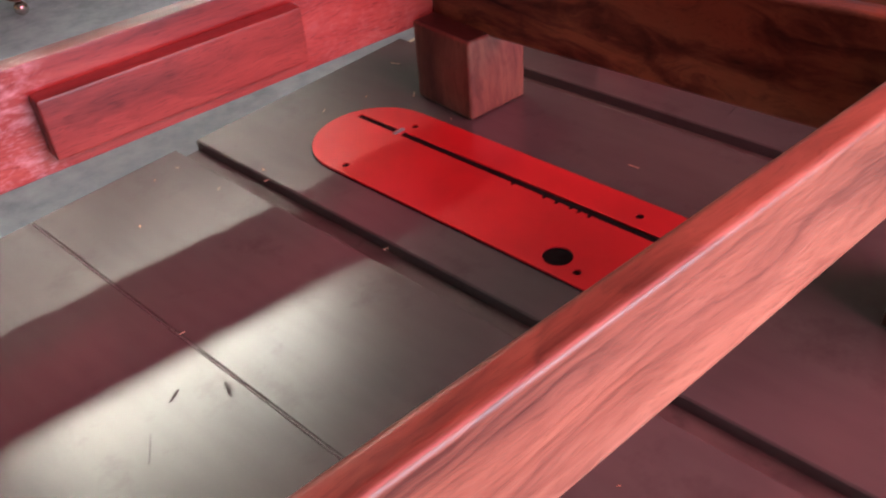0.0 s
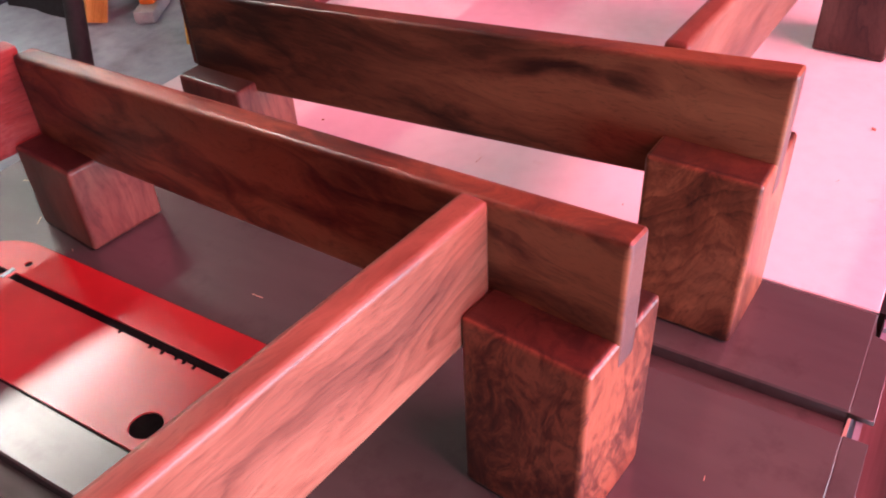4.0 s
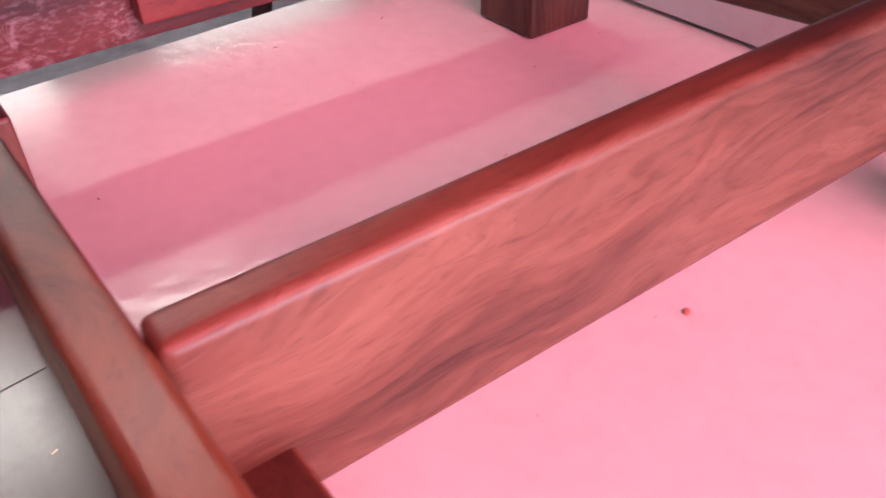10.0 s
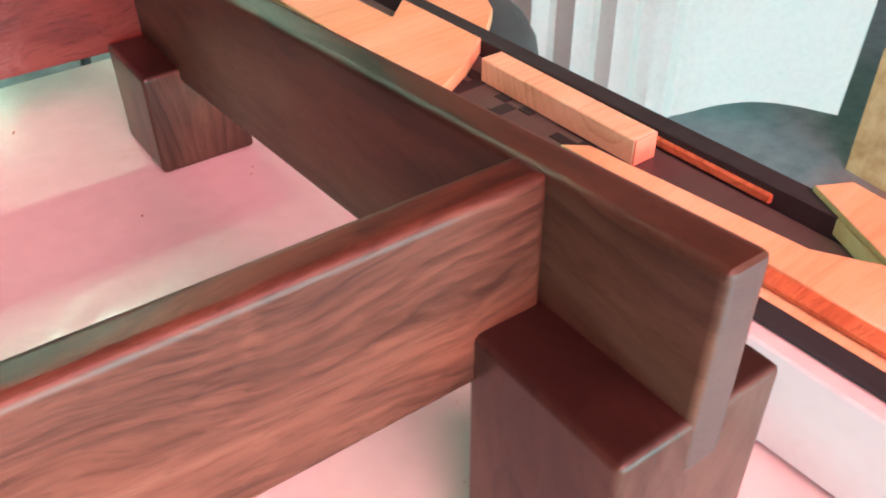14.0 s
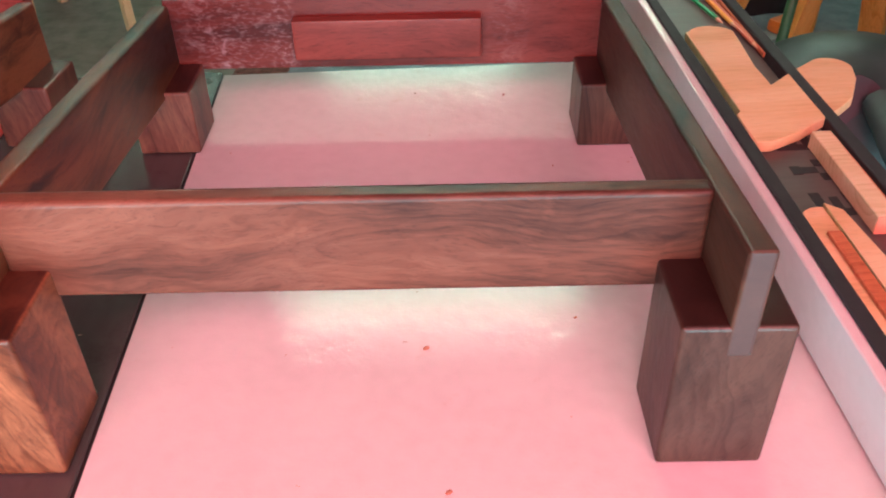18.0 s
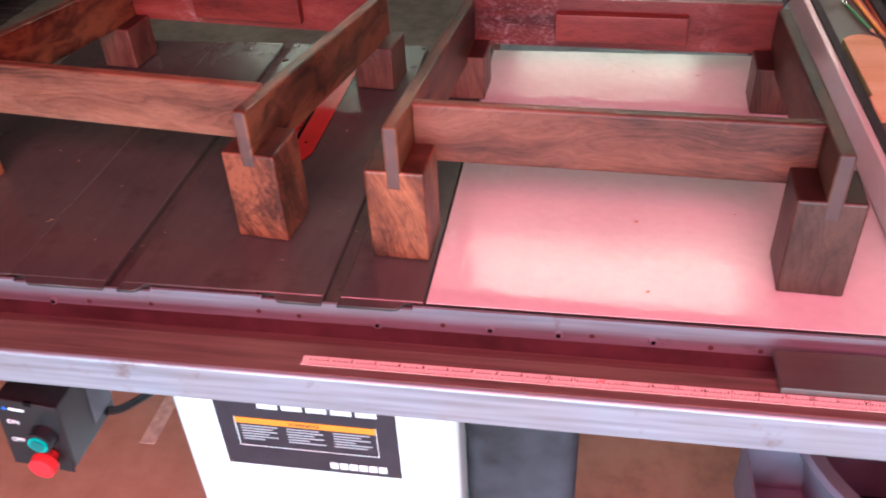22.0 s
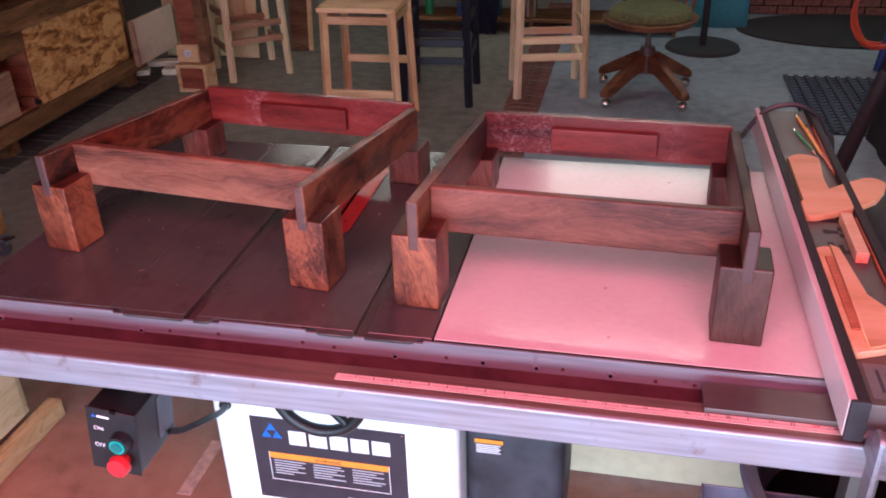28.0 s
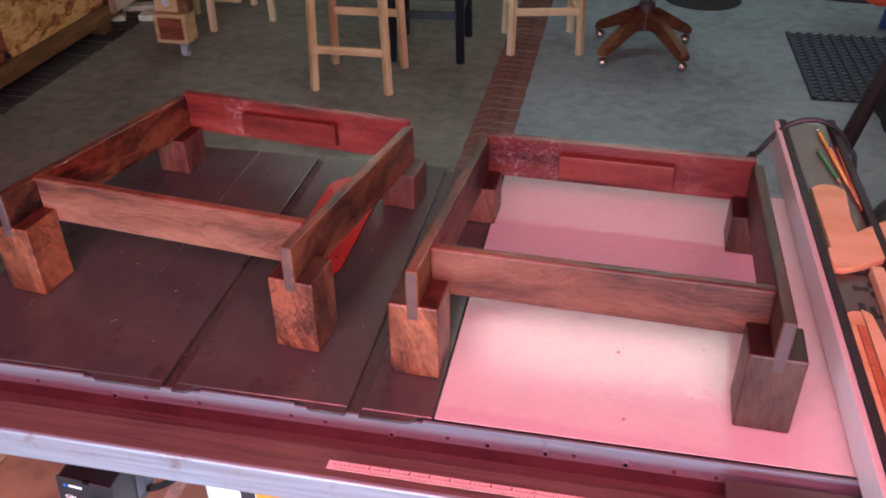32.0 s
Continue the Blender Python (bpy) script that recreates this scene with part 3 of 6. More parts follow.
box(ground_bm, -60, 60, -70, -3.0, -0.3, -0.02)
box(ground_bm, -60, 60, 6.6, 70, -0.3, -0.02)
tagged(part("ground", ground_bm, plain("yard", (0.30, 0.24, 0.2), rough=0.9, vary=0.3, scale=4, bump=0.3, coarse=0.3), smooth=False), "bare sunlit yard outside the open shop front", "ground", kind="structure")
for nm, b in (("wall_back", (-4.5, 4.0, 6.4, 6.6, 0, 3.0)), ("wall_left", (-4.7, -4.5, -3.0, 6.6, 0, 3.0)), ("wall_right", (4.0, 4.2, -3.0, 6.6, 0, 3.0))):
    bm = bmesh.new()
    box(bm, *b)
    tagged(part(nm, bm, WALL, smooth=False), "dim brown shop wall", "wall", kind="structure")
# unseen; reaches over the front to keep skylight off the table top
ceil_bm = bmesh.new()
box(ceil_bm, -4.7, 4.2, -3.2, 6.6, 2.9, 3.05)
tagged(part("ceiling", ceil_bm, CEIL, smooth=False), "unseen shop ceiling, drawn forward to keep skylight off the saw", "ceiling", kind="structure")

# unseen front wall, added so that sky light enters only low down
front_bm = bmesh.new()
box(front_bm, -4.7, -2.3, -3.2, -3.0, 0, 2.9)
box(front_bm, 2.1, 4.2, -3.2, -3.0, 0, 2.9)
box(front_bm, -2.3, 2.1, -3.2, -3.0, 2.35, 2.9)
tagged(part("wall_front", front_bm, WALL, smooth=False), "unseen added front wall whose opening lets in only low sky light", "wall", kind="structure")

# unseen lamps: two placed by their reflections, the last two added to brighten the back
for x, y, z, power in ((0.30, 2.42, 2.70, 41), (0.30, 4.85, 2.70, 25), (-1.6, 4.75, 2.4, 22), (2.1, 4.6, 2.4, 32)):
    lt = thing("ceiling_light", "unseen long ceiling light with two glowing tubes", "ceiling light", Matrix.Translation((x, y, z)), group="shop ceiling lights")
    bm = bmesh.new()
    box(bm, -0.64, 0.64, -0.11, 0.11, 0.04, 0.11)
    soften(bm, 0.008)
    part("housing", bm, ENAMEL, lt)
    for dx in (-0.55, 0.55):
        bm = bmesh.new()
        rod(bm, (dx, 0, 0.11), (dx, 0, 2.90 - z), 0.005)
        part("hanger", bm, ENAMEL, lt)
    for dy in (-0.055, 0.055):
        bm = bmesh.new()
        rod(bm, (-0.6, dy, 0.018), (0.6, dy, 0.018), 0.019)
        part("tube", bm, glow("lamp_tube", (1.0, 0.92, 0.79), power), lt)

# ---------- the table saw ----------
saw = thing("table_saw", "cabinet table saw with cast iron top and white extension table", "table saw")
SLOT_L, SLOT_R, SLOT_W, DEEP, WING = -0.3715, -0.1065, 0.0195, 0.686, -0.508
for x0, x1 in ((WING + 0.0001, SLOT_L - SLOT_W / 2), (SLOT_L + SLOT_W / 2, SLOT_R - SLOT_W / 2), (SLOT_R + SLOT_W / 2, -0.001)):
    part("cast_table", block(x1 - x0, DEEP, 0.04, 0.0011, 1), CAST, saw, "ground cast iron table top", m=pose(x0, 0, TOP - 0.04))
for x in (SLOT_L, SLOT_R):
    part("slot_floor", block(SLOT_W + 0.002, DEEP - 0.002, 0.029, 0), SLOT_METAL, saw, "dull mitre slot bottom", m=pose(x - SLOT_W / 2 - 0.001, 0.001, TOP - 0.0385))
bm = block(0.257, DEEP, 0.04, 0.0014, 1)
part("table_wing", bm, CAST, saw, "ground cast iron left wing", m=pose(WING - 0.257, 0, TOP - 0.04))
# paler strip in the gap imitates the glint along the seam
part("wing_seam", block(0.0008, DEEP - 0.002, 0.001, 0), brushed("seam_glint_iron", (0.17, 0.165, 0.16), 0.4, 0.4, along=(30, 9, 30), stain=(0.06, 0.05, 0.045), stain_amount=0.9, relief=0.0), saw, m=pose(WING - 0.0005, 0.001, TOP - 0.0014))
bm = block(0.645, 0.678, 0.03, 0.0008, 1)
part("extension_table", bm, LAMINATE, saw, "white laminate extension table", m=pose(0.0016, 0, TOP - 0.0305))
bm = bmesh.new()
box(bm, 0.0016, 0.6466, -0.004, -0.0002, TOP - 0.03, TOP - 0.0008)
part("front_banding", bm, BLACK_PLASTIC, saw, "dark edge banding")

# wear on the ground iron
SCAR = plain("iron_scar", (0.035, 0.032, 0.030), rough=0.7, vary=0.3, spec=0.2)
for x, y, ln, w, a in ((-0.072, 0.355, 0.070, 0.0005, 4), (-0.543, 0.448, 0.009, 0.0016, 30), (-0.518, 0.424, 0.014, 0.0016, 70), (-0.575, 0.42, 0.020, 0.0008, 55), (-0.66, 0.30, 0.03, 0.0006, 20), (-0.45, 0.20, 0.035, 0.0005, 100), (-0.24, 0.16, 0.026, 0.0005, 62)):
    part("scratch", block(ln, w, 0.0003, 0), SCAR, saw, m=pose(x, y, TOP + 0.0001, 0, 0, a))

# throat plate
PX0, PX1, PY0, PY1 = -0.3235, -0.2185, 0.262, 0.613


def stadium(x0, x1, y0, y1):
    r = (x1 - x0) / 2
    return arc((x0 + x1) / 2, y1 - r, r, 0, 180, 20) + arc((x0 + x1) / 2, y0 + r, r, 180, 360, 20)


# black sheet under the plate paints the dark of its gap and holes
bm = clad(flat(stadium(PX0 - 0.0012, PX1 + 0.0012, PY0 - 0.0012, PY1 + 0.0012), thick=0.0006), DARK_VOID)
part("plate_gap", bm, DARK_VOID, saw, m=pose(0, 0, TOP - 0.0001))
SX = -0.2525
slit = [(SX - 0.0035, 0.30), (SX + 0.0035, 0.30), (SX + 0.0035, 0.550), (SX - 0.0035, 0.550)]
slit2 = [(SX - 0.003, 0.557), (SX + 0.003, 0.557), (SX + 0.003, 0.601), (SX - 0.003, 0.601)]
holes = [slit, slit2, arc(-0.306, 0.3545, 0.0105, 0, 345, 23)]
for hx, hy in ((-0.314, 0.5515), (-0.238, 0.549), (-0.236, 0.336), (-0.312, 0.335)):
    holes.append(arc(hx, hy, 0.0032, 0, 330, 11))
plate = part("throat_plate", clad(flat(stadium(PX0, PX1, PY0, PY1), [h[::-1] for h in holes], 0.0012, 0.0002), RED_PAINT), RED_PAINT, saw, "glossy red throat plate with a blade slit and finger hole", m=pose(0, 0, TOP + 0.0006))

part("slit_bridge", block(0.011, 0.0035, 0.0008, 0), STEEL, plate, "bare steel bridge across the blade slit", m=pose(SX - 0.0055, 0.5518, 0.0013))
for k, y in enumerate((0.362, 0.371, 0.378, 0.39, 0.401, 0.43)):
    part("slit_nick", block(0.003, 0.0022, 0.0006, 0), DARK_VOID, plate, m=pose(SX - 0.0062 + 0.0004 * (k % 3), y, 0.0012))

# front rails
RX0, RX1 = -1.1, 0.80
bm = bmesh.new()
box(bm, RX0, RX1, -0.008, -0.0045, TOP - 0.062, TOP - 0.005)
box(bm, RX0, RX1, -0.062, -0.008, TOP - 0.062, TOP - 0.056)
for x0, x1 in ((RX0, -0.498), (-0.323, -0.188), (-0.012, RX1)):
    box(bm, x0, x1, -0.008, -0.0045, TOP - 0.0051, TOP - 0.0012)
part("rail_angle", bm, ZINC, saw, "galvanised steel angle bolted to the table front")
# maroon strip painted where the tube shades the lower half of the angle
part("shade_band", block(RX1 - RX0, 0.0006, 0.022, 0), plain("maroon_shade", (0.085, 0.038, 0.042), rough=0.5, vary=0.3, scale=30, coarse=9), saw, "maroon strip for the shade on the angle's lower half", m=pose(RX0, -0.0087, TOP - 0.0555))
for x0, x1, xs in ((-0.496, -0.326, SLOT_L), (-0.186, -0.015, SLOT_R)):
    # the slot runs out through the lip
    h = SLOT_W / 2
    outline = [(x0, 0)] + arc(x0 + 0.024, -0.001, 0.0115, 180, 270, 6) + [(xs - h, -0.0125), (xs - h, 0)]
    for pts in (outline, [(xs + h, 0), (xs + h, -0.0125)] + arc(x1 - 0.020, -0.001, 0.0115, 270, 360, 6) + [(x1, 0)]):
        part("slot_lip", clad(flat(pts, thick=0.0040, bevel=0.0005), CAST), CAST, saw, "cast lip at the end of a mitre slot", m=pose(0, -0.0003, TOP - 0.0046))
bm = bmesh.new()
box(bm, RX0, RX1, -0.113, -0.062, TOP - 0.064, TOP - 0.0145)
soften(bm, 0.004, 3)
part("rail_tube", bm, ZINC, saw, "square galvanised fence rail tube")
# thin skins that paint the tube's top and the groove darker than the front
part("rail_top", block(RX1 - RX0, 0.045, 0.0008, 0.0002, 1), SHADED_TOP, saw, "brown skin for the darker look of the tube's top", m=pose(RX0, -0.1075, TOP - 0.0151))
part("rail_groove", block(RX1 - RX0, 0.053, 0.0006, 0), SHADED_TOP, saw, "brown strip for the dark groove behind the rail tube", m=pose(RX0, -0.0615, TOP - 0.0559))
part("scale_tape", block(0.70, 0.0135, 0.0006, 0), TAPE, saw, "pinkish steel scale tape with inch marks", m=pose(-0.116, -0.0955, TOP - 0.0144))
tick_bm, red_bm = bmesh.new(), bmesh.new()
X12 = 0.194
for i in range(-190, 245):
    x = X12 + i * 0.0254 / 16
    if -0.112 < x < 0.58:
        ln = 0.0055 if i % 16 == 0 else 0.0042 if i % 8 == 0 else 0.003 if i % 4 == 0 else 0.002
        box(tick_bm, x - 0.00022, x + 0.00022, -0.0950, -0.0950 + ln, TOP - 0.0139, TOP - 0.0136)
    if -0.108 < x < 0.58 and i % 2 == 0 and i % 16:
        box(tick_bm, x - 0.0006, x + 0.0006, -0.0885, -0.0868 + 0.0004 * (i % 4), TOP - 0.0139, TOP - 0.0136)
part("tape_scale", tick_bm, TAPE_INK, saw)
for inch in range(1, 28):
    x = X12 + (inch - 12) * 0.0254
    if x < 0.575:
        me = lettering(str(inch) if inch != 12 and inch != 24 else str(inch // 12) + "FT", 0.0062)
        part("tape_number", clad(me, TAPE_RED if inch % 12 == 0 else TAPE_INK), TAPE_INK, saw, m=pose(x - 0.004, -0.0880, TOP - 0.0136))

hole_bm = bmesh.new()
cyl(hole_bm, 0.003, 0.003, 0.0006, Matrix.Rotation(radians(90), 4, "X"), 14)
hole_me = mesh_of(hole_bm, "bolt_hole", plain("rusty_hole", (0.10, 0.05, 0.04), rough=0.7, vary=0.3))
socket_bm = bmesh.new()
cyl(socket_bm, 0.0030, 0.0030, 0.0006, Matrix.Rotation(radians(90), 4, "X"), 6)
socket_me = mesh_of(socket_bm, "bolt_socket", DARK_VOID)
bolt_bm = bmesh.new()
cyl(bolt_bm, 0.0055, 0.0045, 0.0026, Matrix.Rotation(radians(90), 4, "X"), 14)
bolt_me = mesh_of(bolt_bm, "bolt", ZINC)
for x, z, bolt in ((-0.80, 0.026, 0), (-0.70, 0.034, 1), (-0.574, 0.024, 0), (-0.454, 0.030, 1), (-0.407, 0.027, 0), (-0.327, 0.024, 0), (-0.194, 0.023, 0), (-0.146, 0.026, 0), (-0.054, 0.030, 1), (0.021, 0.024, 0), (0.074, 0.025, 1), (0.149, 0.025, 1), (0.185, 0.024, 0), (0.250, 0.025, 1), (0.310, 0.028, 0), (0.361, 0.028, 0)):
    if bolt:
        bo = part("bolt", bolt_me, CHROME, saw, m=pose(x, -0.0081, TOP - z))
        part("bolt_socket", socket_me, DARK_VOID, bo, m=pose(0, -0.0023, 0))
    else:
        part("bolt_hole", hole_me, DARK_VOID, saw, m=pose(x, -0.0079, TOP - z))

# cabinet
bm = bmesh.new()
box(bm, -0.468, 0.0, 0.158, 0.62, 0.06, TOP - 0.041)
soften(bm, 0.02, 3)
part("cabinet", bm, ENAMEL, saw, "white enamelled steel saw cabinet")
bm = bmesh.new()
box(bm, -0.49, 0.02, 0.135, 0.64, 0.0, 0.06)
soften(bm, 0.01, 2)
part("plinth", bm, STEEL_DARK, saw, "dark steel base")
FRONT = 0.1575
sign = part("name_plate", block(0.297, 0.0012, 0.198, 0.0004, 1), LABEL_BLACK, saw, "black name plate with white bars and a blue mark", m=pose(-0.393, FRONT - 0.0012, 0.340))
for tri in (((0.020, 0.152), (0.040, 0.152), (0.030, 0.169)), ((0.041, 0.152), (0.061, 0.152), (0.051, 0.169)), ((0.0305, 0.170), (0.0505, 0.170), (0.0405, 0.187))):
    part("blue_mark", clad(flat(tri, thick=0.0006), LABEL_BLUE), LABEL_BLUE, sign, m=pose(0, 0, 0, 90, 0, 0))


def logo_bars(parent, x, z, w, h, count, material):
    """Plain upright bars in place of a maker's name."""
    step = w / count
    for k in range(count):
        bm = bmesh.new()
        box(bm, x + k * step, x + (k + 0.84) * step, -0.0007, -0.0001, z, z + h)
        part("name_bar", bm, material, parent)


logo_bars(sign, 0.074, 0.141, 0.20, 0.032, 5, LABEL_WHITE)
logo_bars(sign, 0.178, 0.010, 0.098, 0.015, 6, LABEL_WHITE)
bm = bmesh.new()
box(bm, 0.03, 0.263, -0.0006, -0.0001, 0.103, 0.1165)
part("warning_band", bm, ORANGE_PAINT, sign)
part("warning_word", clad(lettering("WARNING", 0.0105), LABEL_BLACK), LABEL_BLACK, sign, m=pose(0.12, -0.0009, 0.1058, 90, 0, 0))
for col in range(3):
    for row in range(6):
        bm = bmesh.new()
        w = (0.052, 0.045, 0.05, 0.038, 0.05, 0.03)[(row + col) % 6]
        z = 0.096 - row * 0.0062
        box(bm, 0.038 + col * 0.077, 0.038 + col * 0.077 + w * 1.2, -0.0006, -0.0001, z, z + 0.0024)
        part("small_print_bar", bm, plain("label_grey", (0.42, 0.43, 0.45), rough=0.4, vary=0.05), sign)
for x0, x1, z0, z1 in ((0.029, 0.0302, 0.050, 0.117), (0.2628, 0.264, 0.050, 0.117), (0.029, 0.264, 0.0488, 0.050)):
    bm = bmesh.new()
    box(bm, x0, x1, -0.0006, -0.0001, z0, z1)
    part("frame_line", bm, LABEL_WHITE, sign)
rivet_bm = bmesh.new()
cyl(rivet_bm, 0.0022, 0.0016, 0.001, Matrix.Rotation(radians(90), 4, "X"), 12)
rivet_me = mesh_of(rivet_bm, "rivet", CHROME)
for x, z in ((0.006, 0.006), (0.291, 0.006), (0.006, 0.192), (0.291, 0.192)):
    part("rivet", rivet_me, CHROME, sign, m=pose(x, 0, z))
# hand wheel under the rail
bm = bmesh.new()
HW = Vector((-0.228, 0.10, 0.652))
tube(bm, [HW + Vector((0.078 * math.cos(a), 0, 0.078 * math.sin(a))) for a in [2 * math.pi * k / 36 for k in range(37)]], 0.011, 10)
wheel = part("hand_wheel", bm, BLACK_PLASTIC, saw, "black cast hand wheel")
for a in (70, 190, 310):
    bm = bmesh.new()
    rod(bm, HW, HW + Vector((0.074 * math.cos(radians(a)), 0, 0.074 * math.sin(radians(a)))), 0.011, 0.008)
    part("spoke", bm, BLACK_PLASTIC, wheel)
bm = bmesh.new()
rod(bm, HW + Vector((0, -0.012, 0)), HW + Vector((0, 0.07, 0)), 0.02)
part("hub", bm, BLACK_PLASTIC, wheel)
# motor cover
bm = bmesh.new()
box(bm, 0.004, 0.185, 0.20, 0.52, 0.17, 0.60)
soften(bm, 0.03, 3)
mc = part("motor_cover", bm, plain("dusty_black", (0.035, 0.036, 0.045), rough=0.6, vary=0.5, scale=14, bump=0.15, coarse=6), saw, "dusty black motor cover")
part("warning_label", block(0.052, 0.0008, 0.034, 0), LABEL_BLACK, mc, m=pose(0.022, 0.1985, 0.478))
bm = bmesh.new()
box(bm, 0.022, 0.074, 0.1978, 0.1984, 0.503, 0.512)
part("warning_band", bm, ORANGE_PAINT, mc)
for k in range(5):
    bm = bmesh.new()
    box(bm, 0.025, 0.07 - 0.004 * (k % 2), 0.1978, 0.1984, 0.481 + k * 0.0042, 0.483 + k * 0.0042)
    part("small_print_bar", bm, LABEL_WHITE, mc)
# extension table legs and underside
for x in (0.60,):
    for y in (0.05, 0.62):
        part("table_leg", block(0.04, 0.04, TOP - 0.035, 0.003), STEEL_DARK, saw, m=pose(x, y, 0))
# switch
SW = pose(-0.543, -0.08, 0.610, 0, 6.5, 0)
sw = part("switch_box", block(0.081, 0.112, 0.121, 0.005, 2), BLACK_PLASTIC, saw, "black switch box with a green and a red button", m=SW)
part("face_plate", block(0.083, 0.003, 0.123, 0.001, 1), BLACK_PLASTIC, sw, m=pose(-0.001, -0.0035, -0.001))
bm = bmesh.new()
cyl(bm, 0.0175, 0.0165, 0.017, pose(0, 0, 0, 90, 0, 0), 24)
part("button_collar", bm, BLACK_PLASTIC, sw, m=pose(0.057, -0.003, 0.069))
bm = bmesh.new()
cyl(bm, 0.0135, 0.0125, 0.019, pose(0, 0, 0, 90, 0, 0), 24)
part("start_button", bm, plain("green_button", (0.02, 0.33, 0.27), rough=0.35, vary=0.1), sw, "teal start button", m=pose(0.057, -0.003, 0.069))
bm = bmesh.new()
cyl(bm, 0.010, 0.010, 0.014, pose(0, 0, 0, 90, 0, 0), 20)
cyl(bm, 0.0185, 0.0165, 0.012, pose(0, -0.014, 0, 90, 0, 0), 28)
soften(bm, 0.003, 2)
part("stop_button", bm, plain("red_button", (0.62, 0.02, 0.03), rough=0.3, vary=0.08), sw, "red mushroom stop button", m=pose(0.057, -0.003, 0.031))
part("on_word", clad(lettering("ON", 0.0105), LABEL_WHITE), LABEL_WHITE, sw, m=pose(0.010, -0.0042, 0.080, 90, 0, 0))
part("off_word", clad(lettering("OFF", 0.0105), LABEL_WHITE), LABEL_WHITE, sw, m=pose(0.008, -0.0042, 0.046, 90, 0, 0))
bm = bmesh.new()
box(bm, 0.018, 0.038, -0.0042, -0.0036, 0.1055, 0.1095)
part("name_bar", bm, LABEL_WHITE, sw)
part("blue_mark", clad(flat(((0.0, 0.0), (0.008, 0.0), (0.004, 0.006)), thick=0.0006), LABEL_BLUE), LABEL_BLUE, sw, m=pose(0.008, -0.0036, 0.105, 90, 0, 0))
bm = bmesh.new()
cyl(bm, 0.0095, 0.0095, 0.0012, pose(0, 0, 0, 90, 0, 0), 24)
part("button_centre", bm, plain("dark_teal", (0.012, 0.13, 0.12), rough=0.4, vary=0.1), sw, m=pose(0.057, -0.0221, 0.069))
part("side_panel", block(0.0012, 0.045, 0.085, 0.0004, 1), plain("grey_plate", (0.10, 0.11, 0.13), rough=0.4, vary=0.15), sw, "grey side plate", m=pose(0.0812, 0.060, 0.022))
part("face_notch", block(0.010, 0.004, 0.006, 0), DARK_VOID, sw, m=pose(0.040, -0.0038, 0.1175))
bm = bmesh.new()
box(bm, -0.50, -0.46, -0.03, 0.0, 0.70, TOP - 0.064)
part("switch_bracket", bm, STEEL_DARK, saw)
bm = bmesh.new()
tube(bm, smooth_path([(-0.462, 0.012, 0.612), (-0.448, 0.03, 0.602), (-0.428, 0.08, 0.588), (-0.428, 0.13, 0.566), (-0.437, 0.165, 0.556)], 8), 0.006, 10)
part("power_cable", bm, BLACK_PLASTIC, saw, "black power cable")
bm = bmesh.new()
cyl(bm, 0.012, 0.010, 0.006, pose(-0.437, 0.1578, 0.556, 90, 0, 0), 20)
part("cable_grommet", bm, BLACK_PLASTIC, saw)

# ---------- fence ----------
fence = thing("rip_fence", "steel rip fence with white laminate faces lying across the table", "fence")
FX, FY0, FY1, FZ0, FZ1 = 0.519, -0.118, 0.90, TOP + 0.003, TOP + 0.060
part("fence_face", block(0.019, FY1 - FY0, FZ1 - FZ0 - 0.004, 0.001, 1), LAMINATE, fence, "white laminate fence face", m=pose(FX, FY0, FZ0))
part("face_edge", block(0.0135, FY1 - FY0 + 0.004, 0.0035, 0.0012, 1), BLACK_MATTE, fence, "black edge strip", m=pose(FX + 0.0085, FY0 - 0.003, FZ1 - 0.004))
part("end_cap", block(0.0225, 0.006, FZ1 - FZ0 + 0.001, 0.0025, 2), BLACK_MATTE, fence, m=pose(FX + 0.0006, FY0 - 0.0065, FZ0 - 0.002))
part("fence_tube", block(0.086, 1.03, 0.036, 0.004, 2), STEEL_DARK, fence, "dark grey steel fence tube", m=pose(FX + 0.0195, FY0 + 0.010, FZ0 + 0.006))
part("far_face", block(0.014, 1.03, 0.052, 0.001, 1), BLACK_MATTE, fence, "black far fence face", m=pose(FX + 0.1058, FY0 + 0.010, FZ0 + 0.002))
TUBE_TOP = FZ0 + 0.0421
part("head_plate", block(0.235, 0.055, 0.008, 0.002, 2), STEEL_DARK, fence, "flat dark steel bearing plate", m=pose(0.367, -0.082, TOP - 0.0135))
part("head_plate", block(0.100, 0.028, 0.030, 0.003, 2), STEEL, fence, "steel clamp housing", m=pose(0.545, -0.148, TOP - 0.012))
bm = clad(flat([(0.0, -0.112)] + arc(0.008, 0.020, 0.008, 180, 90, 5) + arc(0.018, 0.020, 0.008, 90, 0, 5) + [(0.026, -0.06), (0.012, -0.118)], thick=0.006, bevel=0.0008), STEEL)
cheek_me = bm
for x in (0.548, 0.612):
    ck = part("clamp_cheek", cheek_me, STEEL, fence, "upright steel clamp cheek with rounded corners", m=pose(x, -0.149, TOP + 0.018) @ Matrix.Rotation(radians(-90), 4, "Z") @ Matrix.Rotation(radians(90), 4, "X"))
    bm = bmesh.new()
    cyl(bm, 0.0065, 0.0065, 0.006, Matrix.Rotation(radians(-90), 4, "Y"), 6)
    part("cheek_bolt", bm, CHROME, fence, m=pose(x - 0.0062, -0.158, TOP - 0.092))
for z, y, r_ in ((-0.045, -0.19, 0.011), (-0.075, -0.175, 0.009)):
    bm = bmesh.new()
    rod(bm, (0.5542, y, TOP + z), (0.6118, y, TOP + z), r_, seg=18)
    part("clamp_pin", bm, CHROME, fence)
